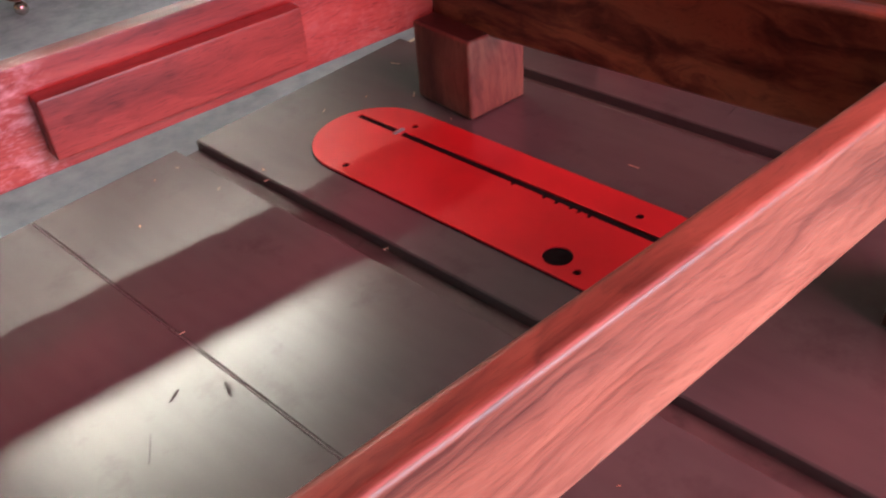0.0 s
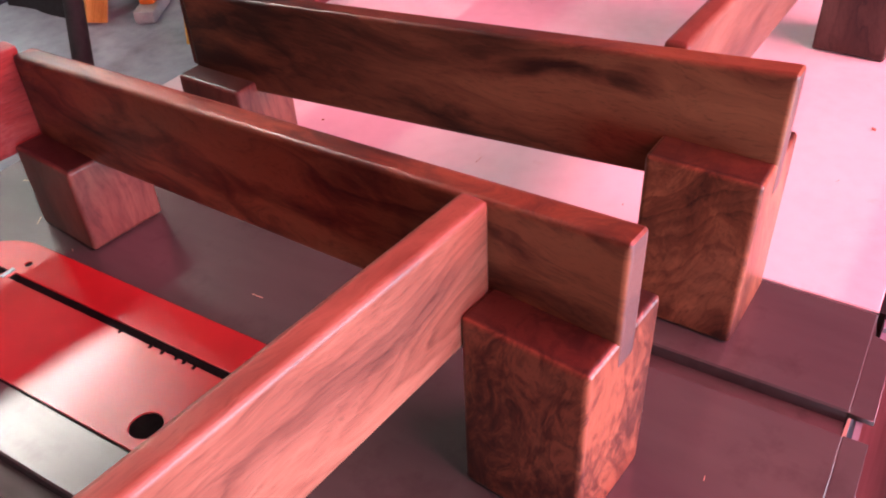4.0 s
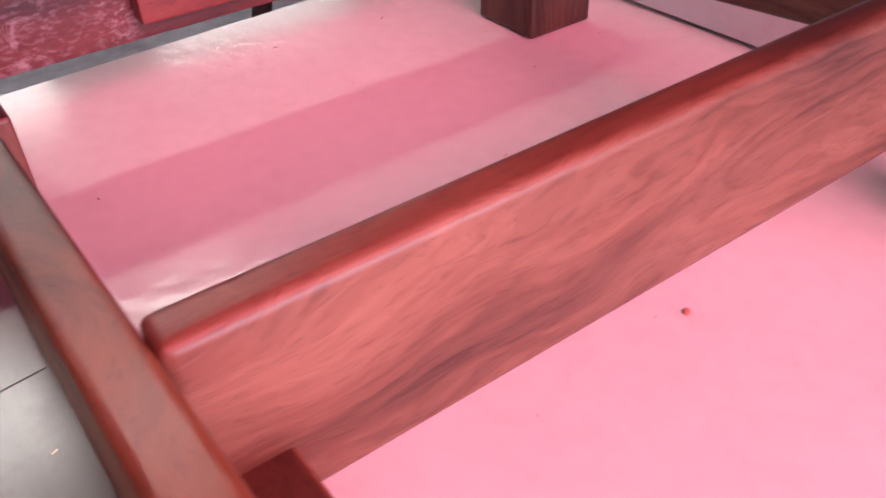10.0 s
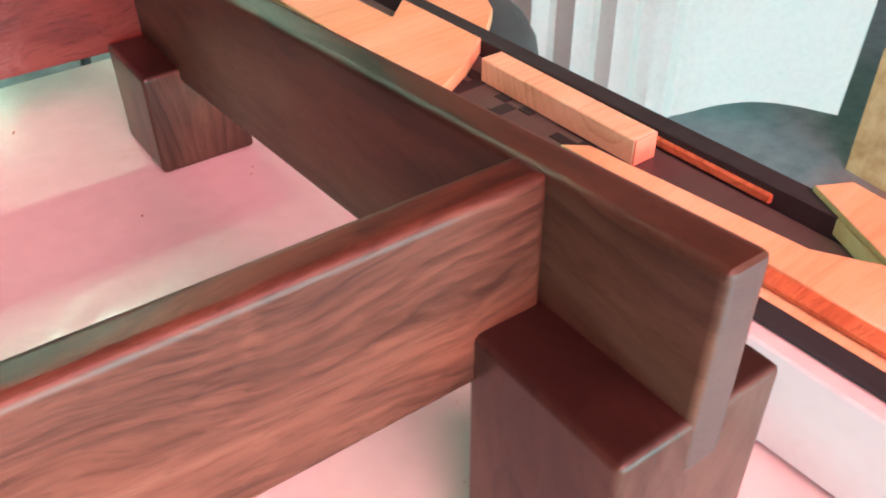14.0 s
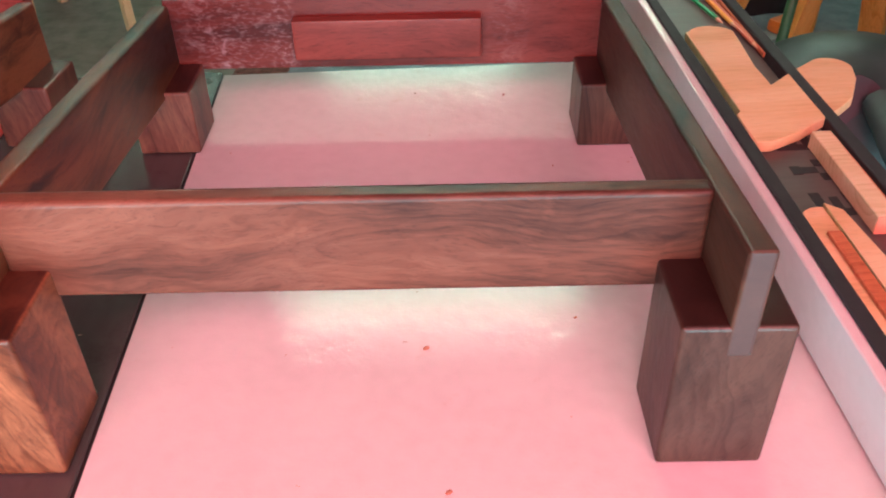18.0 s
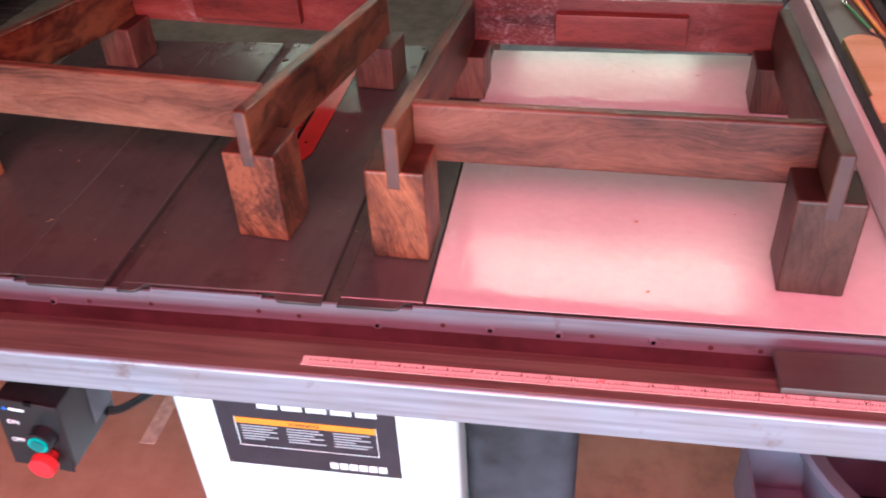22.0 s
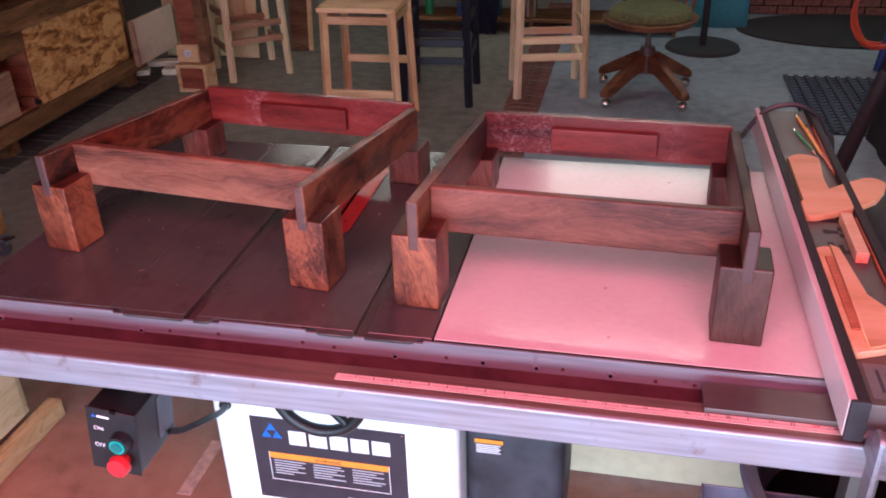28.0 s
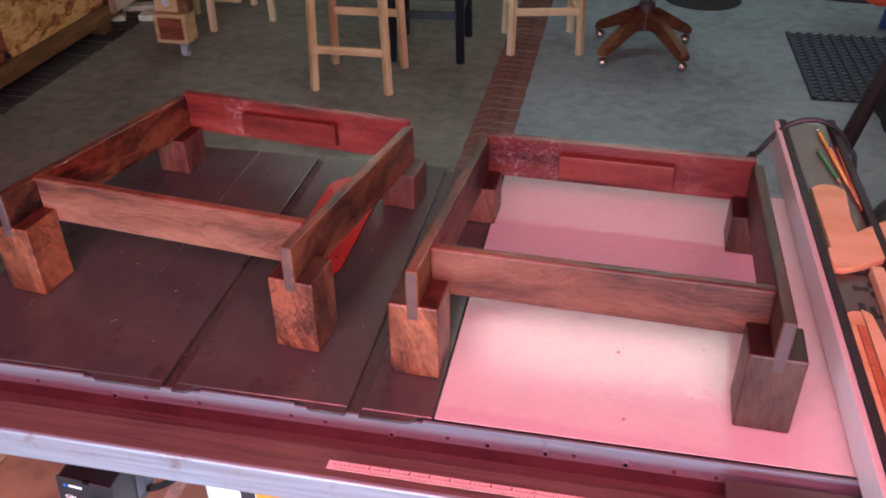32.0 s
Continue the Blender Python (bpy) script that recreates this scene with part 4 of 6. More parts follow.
lab = part("tube_label", block(0.055, 0.07, 0.0005, 0), plain("label_plate", (0.20, 0.21, 0.22), rough=0.35, metal=0.4, vary=0.1), fence, "worn grey metal label", m=pose(0.552, -0.095, TUBE_TOP))
for k in range(4):
    part("small_print_bar", block(0.004, 0.045 - 0.008 * (k % 2), 0.0004, 0), LABEL_BLACK, lab, m=pose(0.012 + 0.010 * k, 0.012, 0.0005))
for y, strokes in ((0.372, ((0, 1, 0, 0.28), (0, 0.24, 0.28, 1), (0.4, 0.6, 0.28, 0.8), (0.76, 1, 0.28, 1))), (0.320, ((0, 0.24, 0.3, 0.7), (0.24, 0.62, 0.36, 0.64), (0.62, 1, 0, 0.32), (0.62, 1, 0.68, 1))), (0.266, ((0, 1, 0, 0.28), (0, 0.24, 0.28, 1), (0.4, 0.6, 0.28, 0.8), (0.76, 1, 0.28, 1)))):
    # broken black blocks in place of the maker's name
    for a0, a1, b0, b1 in strokes:
        bm = bmesh.new()
        box(bm, 0.567 + 0.037 * a0, 0.567 + 0.037 * a1, y + 0.034 * b0, y + 0.034 * b1, TUBE_TOP, TUBE_TOP + 0.0005)
        part("maker_bar", bm, BLACK_MATTE, fence)

# ---------- the two walnut stands ----------


def prism(prof, depth):
    """A bmesh of the (y, z) outline, from x = 0 to depth."""
    bm = bmesh.new()
    lo = [bm.verts.new((0, y, z)) for y, z in prof]
    hi = [bm.verts.new((depth, y, z)) for y, z in prof]
    bm.faces.new(lo)
    bm.faces.new(hi[::-1])
    for k in range(len(prof)):
        bm.faces.new((lo[k], hi[k], hi[(k + 1) % len(prof)], lo[(k + 1) % len(prof)]))
    bmesh.ops.recalc_face_normals(bm, faces=bm.faces[:])
    return bm


def stand(m, label, legs, sides, front, back_wood, spots, rails, v0, RH):
    """A low frame: four leg blocks, two sloping side rails let into them, a front and a back rail with a glued-on grip.
    spots: start and width of each leg across; rails: start of each side rail across; v0: front of the legs."""
    st = thing("walnut_stand", label, "wooden stand", m, group="walnut stands on the saw table")
    BD, HF, HR, T = 0.069, 0.120, 0.070, 0.017
    L = 0.480
    top0, top1 = 0.1755, 0.134
    for k, ((u, wide), leg) in enumerate(zip(spots, legs)):
        # a solid block into which the side rail is let
        bm = bmesh.new()
        box(bm, 0, wide, 0, BD, 0, HF if k < 2 else HR)
        soften(bm, 0.0036, 3)
        # grain stands upright: turn the piece so that its own x runs up
        bmesh.ops.transform(bm, matrix=Matrix.Rotation(radians(90), 4, "Y"), verts=bm.verts)
        part("leg_block", bm, leg, st, m=pose(u, v0 if k < 2 else L - BD, 0) @ Matrix.Rotation(radians(-90), 4, "Y"))
    for u, side in zip(rails, sides):
        f = v0 - 0.0006
        bm = prism([(f, top0), (L, top1), (L, top1 - RH), (f, top0 - RH)], T)
        soften(bm, 0.0035, 3)
        # its own x runs along the rail
        bmesh.ops.transform(bm, matrix=Matrix.Translation((0, 0, -0.08)) @ Matrix.Rotation(radians(-90), 4, "Z"), verts=bm.verts)
        part("side_rail", bm, side, st, m=pose(u, 0, 0) @ Matrix.Rotation(radians(90), 4, "Z") @ Matrix.Translation((0, 0, 0.08)))
    inner0, inner1 = rails[0] + T, rails[1]
    bm = bmesh.new()
    box(bm, 0, inner1 - inner0, 0, 0.0158, 0, 0.0735)
    soften(bm, 0.0042, 3)
    part("front_rail", bm, front, st, m=pose(inner0, 0.0625, 0.0975))
    bm = bmesh.new()
    box(bm, 0, inner1 - inner0 + 0.012, 0, 0.017, 0, 0.0765)
    soften(bm, 0.002, 2)
    back = part("back_rail", bm, back_wood, st, "glossy red-brown back rail with smeared glue and painted whitish sheen", m=pose(inner0 - 0.006, L + 0.0002, 0.0625))
    bm = bmesh.new()
    box(bm, 0, 0.194, -0.015, 0, 0, 0.043)
    soften(bm, 0.0025, 2)
    part("grip", bm, ROSEWOOD, back, "raised grip strip", m=pose(0.165 - inner0 + 0.006, -0.0002, 0.0145))
    return st


stand(pose(-0.717, 0.163, TOP + 0.0004, 0, 0, -6.6), "reddish walnut stand with a light front rail on cast iron", (WALNUT_ORANGE, WALNUT_BURL_LEG, WALNUT_LEG, WALNUT_LEG), (WALNUT_BURL, WALNUT_BURL), WALNUT_LIGHT, ROSEWOOD_A, ((-0.002, 0.066), (0.4675, 0.067), (0.0, 0.063), (0.470, 0.063)), (0.0215, 0.4925), -0.006, 0.073)
stand(pose(-0.073, 0.080, TOP + 0.0004, 0, 0, -2.4), "dark walnut stand with a red back rail on white laminate", (WALNUT_ORANGE, WALNUT_GREY, WALNUT_LEG, WALNUT_DEEP), (WALNUT_DARK, WALNUT_BROWN), WALNUT, ROSEWOOD_B, ((-0.003, 0.069), (0.4535, 0.069), (0.001, 0.063), (0.457, 0.066)), (0.0225, 0.4815), -0.003, 0.079)

# ---------- what lies on the fence ----------
REST = TUBE_TOP + 0.0006


def push_stick(outline, label, m, thick=0.011):
    t = thing("push_stick", label, "push stick", m, group="wooden push sticks on the fence")
    part("stick", clad(flat(outline, thick=thick, bevel=0.0012), PINE_RED), PINE_RED, t)
    return t


PINE_RED = wood("raw_pine", (0.50, 0.30, 0.14), (0.67, 0.44, 0.23), (0.74, 0.54, 0.32), rough=0.55, coat=0.0, ring=0.12, rings=120, warp=0.006, pores=0.12, per_object=0.08, hue=0.1)
heel = [(0.5505, 0.622)] + arc(0.578, 0.610, 0.028, 150, 25, 7) + [(0.600, 0.57), (0.5965, 0.53), (0.598, 0.481), (0.632, 0.512), (0.664, 0.537)] + arc(0.676, 0.520, 0.021, 100, -10, 7) + [(0.690, 0.492), (0.668, 0.450), (0.634, 0.418), (0.592, 0.388), (0.560, 0.371), (0.546, 0.371), (0.545, 0.398), (0.545, 0.424), (0.5505, 0.430)]
RED_STICK = wood("red_stick", (0.30, 0.08, 0.03), (0.45, 0.14, 0.06), (0.55, 0.2, 0.09), rough=0.5, coat=0.1)
EDGE_RED = plain("edge_red", (0.72, 0.27, 0.17), rough=0.6, vary=0.2, scale=60)
boot = push_stick(heel[::-1], "pale pine push stick shaped like a boot", pose(0, 0, REST))
# red strip along the sole imitates pink light on that edge
bm = bmesh.new()
sole = [(0.690, 0.492), (0.668, 0.450), (0.634, 0.418), (0.592, 0.388), (0.560, 0.371), (0.547, 0.371)]
for (xa, ya), (xb, yb) in zip(sole, sole[1:]):
    beam(bm, (xa + 0.0003, ya - 0.0006, 0.0056), (xb + 0.0003, yb - 0.0006, 0.0056), 0.0008, 0.0088)
part("painted_sole", bm, EDGE_RED, boot, "red strip for the pink-lit edge")
notch = [(0.5435, 0.246)] + arc(0.558, 0.245, 0.018, 150, 30, 6) + [(0.585, 0.12), (0.604, 0.085), (0.637, 0.15), (0.655, 0.14), (0.64, 0.02), (0.548, -0.018), (0.543, 0.03)]
notched = push_stick(notch[::-1], "pale pine push stick with a notched heel", pose(0, 0, REST))
layer = [(0.5625, 0.2615), (0.573, 0.252), (0.585, 0.12), (0.604, 0.086), (0.636, 0.149), (0.654, 0.139), (0.639, 0.021), (0.5625, -0.010)]
part("upper_layer", clad(flat(layer[::-1], thick=0.004, bevel=0.0008), PINE_RED), PINE_RED, notched, "second layer glued on top", m=pose(0, 0, 0.0112))
bm = bmesh.new()
box(bm, 0.549, 0.560, 0.03, 0.225, -0.0018, 0.0016)
soften(bm, 0.0006, 1)
sp = thing("wood_splinter", "long reddish pine splinter lying on a push stick", "offcut", pose(0, 0, REST + 0.0136))
part("splinter", bm, RED_STICK, sp)
st = thing("wood_strip", "square pale pine strip with a reddish end", "wood strip", pose(0.595, 0.238, REST, 0, 0, -0.6))
part("strip", block(0.018, 0.138, 0.017, 0.0008, 1), PALE_PINE, st)
part("reddish_end_face", block(0.0176, 0.0008, 0.0166, 0), EDGE_RED, st, m=pose(0.0002, -0.0009, 0.0002))
for y0, ln in ((0.57, 0.24), (0.165, 0.22)):
    ls = thing("thin_stick", "thin reddish stick lying along the fence edge", "stick", pose(0.6225, y0, REST, 0, 0, 0), group="thin sticks on the fence")
    part("stick", block(0.010, ln, 0.006, 0.001, 1), RED_STICK, ls)


def pencil(a, b, colour, label):
    t = thing("pencil", label, "pencil", group="pencils on the fence")
    a, b = Vector((*a, REST + 0.0037)), Vector((*b, REST + 0.0037))
    d = (b - a).normalized()
    bm = bmesh.new()
    rod(bm, a, b, 0.0029, seg=6)
    part("barrel", bm, colour, t)
    bm = bmesh.new()
    rod(bm, b, b + d * 0.014, 0.0027, 0.0006, seg=8)
    part("point", bm, PALE_PINE, t)
    bm = bmesh.new()
    rod(bm, a - d * 0.012, a, 0.003, seg=10)
    part("ferrule", bm, CHROME, t)


pencil((0.602, 0.87), (0.617, 0.66), plain("pencil_yellow", (0.75, 0.42, 0.04), rough=0.35), "long orange-yellow wooden pencil")
pencil((0.588, 0.78), (0.604, 0.675), plain("pencil_green", (0.03, 0.3, 0.06), rough=0.35), "short green wooden pencil stub")
pencil((0.612, 0.80), (0.6225, 0.60), plain("pencil_red", (0.55, 0.16, 0.08), rough=0.35), "reddish pencil with a metal ferrule")
cb = thing("black_cable", "thick black cable looped over the fence end", "cable")
bm = bmesh.new()
tube(bm, smooth_path([(0.46, 0.93, 0.0), (0.46, 0.92, 0.5), (0.47, 0.88, 0.80), (0.495, 0.86, 0.865), (0.52, 0.86, 0.905), (0.548, 0.86, 0.931), (0.592, 0.86, 0.94), (0.635, 0.86, 0.92), (0.66, 0.86, 0.886), (0.682, 0.86, 0.84), (0.70, 0.87, 0.6), (0.70, 0.9, 0.0)], 8), 0.0055, 8)
part("cable", bm, BLACK_PLASTIC, cb)
cl = thing("spring_clamp", "small black clamp at the extension table edge", "clamp", pose(0.455, 0.665, TOP))
bm = bmesh.new()
box(bm, 0, 0.022, 0, 0.06, 0.001, 0.035)
soften(bm, 0.008, 3)
part("jaw", bm, BLACK_PLASTIC, cl)
bm = bmesh.new()
rod(bm, (0.011, 0.06, 0.02), (0.011, 0.10, 0.045), 0.009, 0.007)
part("grip", bm, BLACK_PLASTIC, cl)

# small chips and sawdust on the tables
chips = bmesh.new()
rnd = random.Random(4)
for k in range(26):
    x, y = rnd.uniform(-0.72, 0.49), rnd.uniform(0.01, 0.66)
    r = rnd.uniform(0.0005, 0.0010)
    g = bmesh.ops.create_icosphere(chips, subdivisions=1, radius=r)["verts"]
    bmesh.ops.transform(chips, matrix=pose(x, y, TOP + 0.0006, rnd.uniform(0, 90), rnd.uniform(0, 90), rnd.uniform(0, 180)) @ Matrix.Diagonal((rnd.uniform(0.8, 2.5), 1, 0.4, 1)), verts=g)
tagged(part("sawdust", chips, plain("wood_chip", (0.42, 0.20, 0.10), rough=0.8, vary=0.3), None, smooth=False), "fine reddish wood chips scattered over the table", "sawdust", kind="stuff")
for x, y, r in ((0.2335, 0.178, 0.0020), (0.2435, 0.044, 0.0018), (0.353, 0.205, 0.0012)):
    t = thing("wood_chip", "small reddish wood chip on the white laminate", "wood chip", pose(x, y, TOP + 0.0008, 0, 0, 35), group="wood chips on the laminate")
    bm = bmesh.new()
    g = bmesh.ops.create_icosphere(bm, subdivisions=2, radius=r)["verts"]
    bmesh.ops.transform(bm, matrix=Matrix.Diagonal((1.5, 1, 0.35, 1)), verts=g)
    part("chip", bm, plain("red_chip", (0.42, 0.19, 0.12), rough=0.8, vary=0.3), t)

slivers = bmesh.new()
rnd = random.Random(11)
for k in range(44):
    x, y = rnd.uniform(-0.74, 0.49), rnd.uniform(0.01, 0.66)
    m_ = pose(x, y, TOP + 0.0012, rnd.uniform(-4, 4), rnd.uniform(-3, 3), rnd.uniform(0, 180))
    ln = rnd.uniform(0.0012, 0.0042) if k % 9 else 0.009
    box(slivers, -ln / 2, ln / 2, -0.00022, 0.00022, -0.0001, 0.0002, m_)
tagged(part("wood_slivers", slivers, plain("pale_sliver", (0.50, 0.33, 0.22), rough=0.7, vary=0.2), None, smooth=False), "thin pale wood slivers strewn over the saw table", "wood slivers", kind="stuff")

# ---------- the shop behind ----------


def stool(m, w, d, h, material, label, rungs, rung_material=None, t=0.033):
    """A square counter stool: four slightly splayed legs, rungs, a plank seat."""
    s0 = thing("stool", label, "stool", m, group="wooden stools in the shop")
    splay = 0.018
    tops = {}
    for i, (sx, sy) in enumerate(((-1, -1), (1, -1), (1, 1), (-1, 1))):
        a = Vector((sx * w / 2, sy * d / 2, 0))
        b = Vector((sx * (w / 2 - splay), sy * (d / 2 - splay), h - 0.022))
        tops[i] = (a, b)
        ln = (b - a).length
        bm = bmesh.new()
        box(bm, 0, ln, -t / 2, t / 2, -t / 2, t / 2)
        soften(bm, 0.003, 2)
        q = (b - a).to_track_quat("X", "Y").to_matrix().to_4x4()
        part("leg", bm, material, s0, m=Matrix.Translation(a) @ q)
    for i, j, zs in rungs:
        for z in zs:
            a = tops[i][0].lerp(tops[i][1], z / h)
            b = tops[j][0].lerp(tops[j][1], z / h)
            bm = bmesh.new()
            box(bm, 0, (b - a).length, -0.010, 0.010, -0.019, 0.019)
            soften(bm, 0.002, 1)
            q = (b - a).to_track_quat("X", "Z").to_matrix().to_4x4()
            part("rung", bm, rung_material or material, s0, m=Matrix.Translation(a) @ q)
    for k in range(4):
        bm = block(w + 0.02, (d + 0.02) / 4 - 0.0015, 0.022, 0.003, 2)
        part("seat_plank", bm, material, s0, m=pose(-w / 2 - 0.01, -d / 2 - 0.01 + k * (d + 0.02) / 4, h - 0.022))
    return s0


BROWN_RUNG = wood("brown_rung", (0.16, 0.085, 0.045), (0.27, 0.15, 0.085), (0.36, 0.21, 0.12), rough=0.5, coat=0.0, per_object=0.1)
stool(pose(-1.045, 3.135, 0, 0, 0, 1), 0.372, 0.36, 0.63, PINE, "orange pine counter stool with a square plank seat", [(0, 1, (0.215, 0.588)), (2, 3, (0.30, 0.588)), (1, 2, (0.588,)), (0, 3, (0.588,))])
stool(pose(-0.20, 3.80, 0, 0, 0, 12), 0.37, 0.36, 0.74, PALE_PINE, "pale pine bar stool with double rungs", [(0, 1, (0.24, 0.335)), (2, 3, (0.3,)), (1, 2, (0.19, 0.4)), (0, 3, (0.19, 0.4))])
stool(pose(-2.06, 3.93, 0, 0, 0, 40), 0.36, 0.36, 0.74, PALE_PINE, "pale pine bar stool with brown rungs standing askew", [(0, 1, (0.24, 0.335)), (2, 3, (0.3,)), (1, 2, (0.19,)), (0, 3, (0.19, 0.4))], BROWN_RUNG)
NAVY = plain("navy_paint", (0.009, 0.010, 0.019), rough=0.45, vary=0.2)
stool(pose(-0.78, 3.62, 0, 0, 0, 4), 0.36, 0.42, 0.74, NAVY, "dark navy painted stool in shadow", [(0, 1, (0.26, 0.36)), (2, 3, (0.3,)), (1, 2, (0.26, 0.45)), (0, 3, (0.26, 0.45))])

# swivel chair
ch = thing("swivel_chair", "old oak swivel chair with an olive cushion", "swivel chair", pose(0.345, 3.73, 0))
for a in (-131, -49, 41, 139):
    c, s_ = math.cos(radians(a)), math.sin(radians(a))
    bm = bmesh.new()
    prof = [(0.03, 0.235), (0.06, 0.25), (0.30, 0.115), (0.325, 0.09), (0.325, 0.062), (0.29, 0.062), (0.10, 0.145), (0.03, 0.15)]
    lo = [bm.verts.new((x, -0.026, z)) for x, z in prof]
    hi = [bm.verts.new((x, 0.026, z)) for x, z in prof]
    bm.faces.new(lo)
    bm.faces.new(hi[::-1])
    for k in range(8):
        bm.faces.new((lo[k], hi[k], hi[(k + 1) % 8], lo[(k + 1) % 8]))
    bmesh.ops.recalc_face_normals(bm, faces=bm.faces[:])
    soften(bm, 0.007, 2)
    part("base_arm", bm, OAK_OLD, ch, m=pose(0, 0, 0, 0, 0, a))
    bm = bmesh.new()
    bmesh.ops.create_uvsphere(bm, u_segments=18, v_segments=10, radius=0.028)
    w_ = part("caster", bm, CHROME, ch, "bright ball caster", m=pose(0.305 * c, 0.305 * s_, 0.028))
    bm = bmesh.new()
    rod(bm, (0, 0, 0.02), (0, 0, 0.045), 0.009)
    part("stem", bm, CHROME, w_)
bm = bmesh.new()
rod(bm, (0, 0, 0.14), (0, 0, 0.28), 0.048, 0.04, 18)
rod(bm, (0, 0, 0.26), (0, 0, 0.41), 0.016, seg=12)
part("column", bm, STEEL_DARK, ch)
bm = bmesh.new()
box(bm, -0.14, 0.14, -0.09, 0.09, 0.375, 0.41)
soften(bm, 0.01, 2)
part("tilt_frame", bm, BLACK_MATTE, ch)
bm = bmesh.new()
cyl(bm, 0.235, 0.255, 0.035, pose(0, 0, 0.41), 40)
soften(bm, 0.008, 2)
part("seat", bm, OAK_OLD, ch)
bm = bmesh.new()
cyl(bm, 0.225, 0.205, 0.045, pose(0, 0, 0.4455), 40)
soften(bm, 0.016, 3)
part("cushion", bm, plain("olive_cloth", (0.10, 0.105, 0.035), rough=0.9, vary=0.25, scale=60, bump=0.4), ch, "worn olive cushion")
for k in range(7):
    a = radians(20 + k * 18)
    bm = bmesh.new()
    p0 = Vector((0.225 * math.cos(a), 0.225 * math.sin(a), 0.44))
    p1 = Vector((0.26 * math.cos(a), 0.27 * math.sin(a), 0.80))
    rod(bm, p0, p0.lerp(p1, 0.3), 0.009, 0.015, 10)
    rod(bm, p0.lerp(p1, 0.3), p1, 0.015, 0.008, 10)
    part("spindle", bm, OAK_OLD, ch)

# rubber mats and disc
MAT_BLUE = plain("blue_black_rubber", (0.022, 0.030, 0.052), rough=0.6, vary=0.25, scale=60, bump=0.2)
mt = thing("rubber_mat", "dark blue rubber mat with holes in rows", "rubber mat", pose(1.14, 3.25, 0.0))
rib_me = mesh_of(block(0.026, 0.94, 0.0135, 0.002, 1), "rib", MAT_BLUE)
for k in range(12):
    part("rib", rib_me, MAT_BLUE, mt, m=pose(k * 0.0565, 0, 0.0031))
bar_me = mesh_of(block(0.6475, 0.009, 0.005, 0.0012, 1), "cross_bar", MAT_BLUE)
for k in range(20):
    part("cross_bar", bar_me, MAT_BLUE, mt, m=pose(0, k * 0.0486, 0.003))
part("mat_ground", block(0.6475, 0.938, 0.0025, 0), plain("dusty_blue_rubber", (0.085, 0.105, 0.145), rough=0.8, vary=0.3, scale=20), mt, m=pose(0, 0.001, 0.0004))
ds = thing("round_base", "round black cast stand base with a post", "stand base", pose(0.715, 4.77, 0))
bm = bmesh.new()
cyl(bm, 0.24, 0.225, 0.022, pose(0, 0, 0.0), 48)
soften(bm, 0.004, 2)
part("disc", bm, BLACK_MATTE, ds)
bm = bmesh.new()
rod(bm, (0, 0, 0.02), (0, 0, 1.3), 0.022)
part("post", bm, BLACK_MATTE, ds)
TEAL = plain("teal_paint", (0.02, 0.16, 0.20), rough=0.4, vary=0.2)
tc_ = thing("teal_cabinet", "teal painted steel cabinet against the dim back", "cabinet", pose(0.42, 5.3, 0))
part("body", block(0.62, 0.45, 1.0, 0.01), TEAL, tc_)
part("door", block(0.56, 0.02, 0.9, 0.004), TEAL, tc_, m=pose(0.03, -0.0205, 0.05))
part("handle", block(0.015, 0.02, 0.12, 0.004), CHROME, tc_, m=pose(0.52, -0.041, 0.5))
rug = thing("oval_rug", "dark oval rug before a low brick hearth", "rug", pose(1.75, 5.30, 0))
bm = clad(flat([(0.78 * math.cos(2 * math.pi * k / 48), 0.46 * math.sin(2 * math.pi * k / 48)) for k in range(48)], thick=0.012), BLACK_MATTE)
part("rug_body", bm, plain("rug_dark", (0.03, 0.026, 0.024), rough=0.95, vary=0.4, scale=90, bump=0.6), rug)
hearth = thing("brick_hearth", "low dim brick hearth along the back", "hearth", pose(0.95, 5.75, 0))
part("core", block(2.6, 0.6, 0.19, 0), DARK_VOID, hearth, m=pose(0, 0.01, 0))
hb = mesh_of(block(0.19, 0.012, 0.056, 0.004, 1), "brick", BRICK)
for r_ in range(3):
    for k in range(13):
        part("brick", hb, BRICK, hearth, m=pose(k * 0.2 + (0.1 if r_ % 2 else 0) - 0.05, -0.002, 0.004 + r_ * 0.063))
# red hose coil
hs = thing("air_hose", "coiled red-orange air hose hanging on a blue post", "hose", pose(1.66, 4.38, 0.36))
bm = bmesh.new()
pts = []
for k in range(120):
    a = k * 0.33
    pts.append((0.16 * math.cos(a) + 0.012 * math.sin(k * 0.9), 0.05 * math.sin(k * 0.23), 0.22 * math.sin(a) + 0.012 * math.cos(k * 0.7)))
tube(bm, pts, 0.007, 8)
part("coil", bm, plain("hose_red", (0.62, 0.09, 0.035), rough=0.45), hs)
bm = bmesh.new()
tube(bm, [(0, 0.0, 0.2), (0.02, 0.02, 0.6), (0.0, 0.02, 1.2)], 0.02, 8)
part("hook_post", bm, BLACK_MATTE, hs)
bm = bmesh.new()
rod(bm, (0.03, 0.0, -0.36), (0.10, 0.03, 0.22), 0.022)
part("stand_post", bm, plain("blue_post", (0.03, 0.10, 0.32), rough=0.4, vary=0.15), hs, "blue painted post")
bm = bmesh.new()
beam(bm, (0.075, 0.03, -0.36), (0.17, 0.05, 0.30), 0.05, 0.02)
part("stand_board", bm, OAK_OLD, hs, "brown board beside the post")

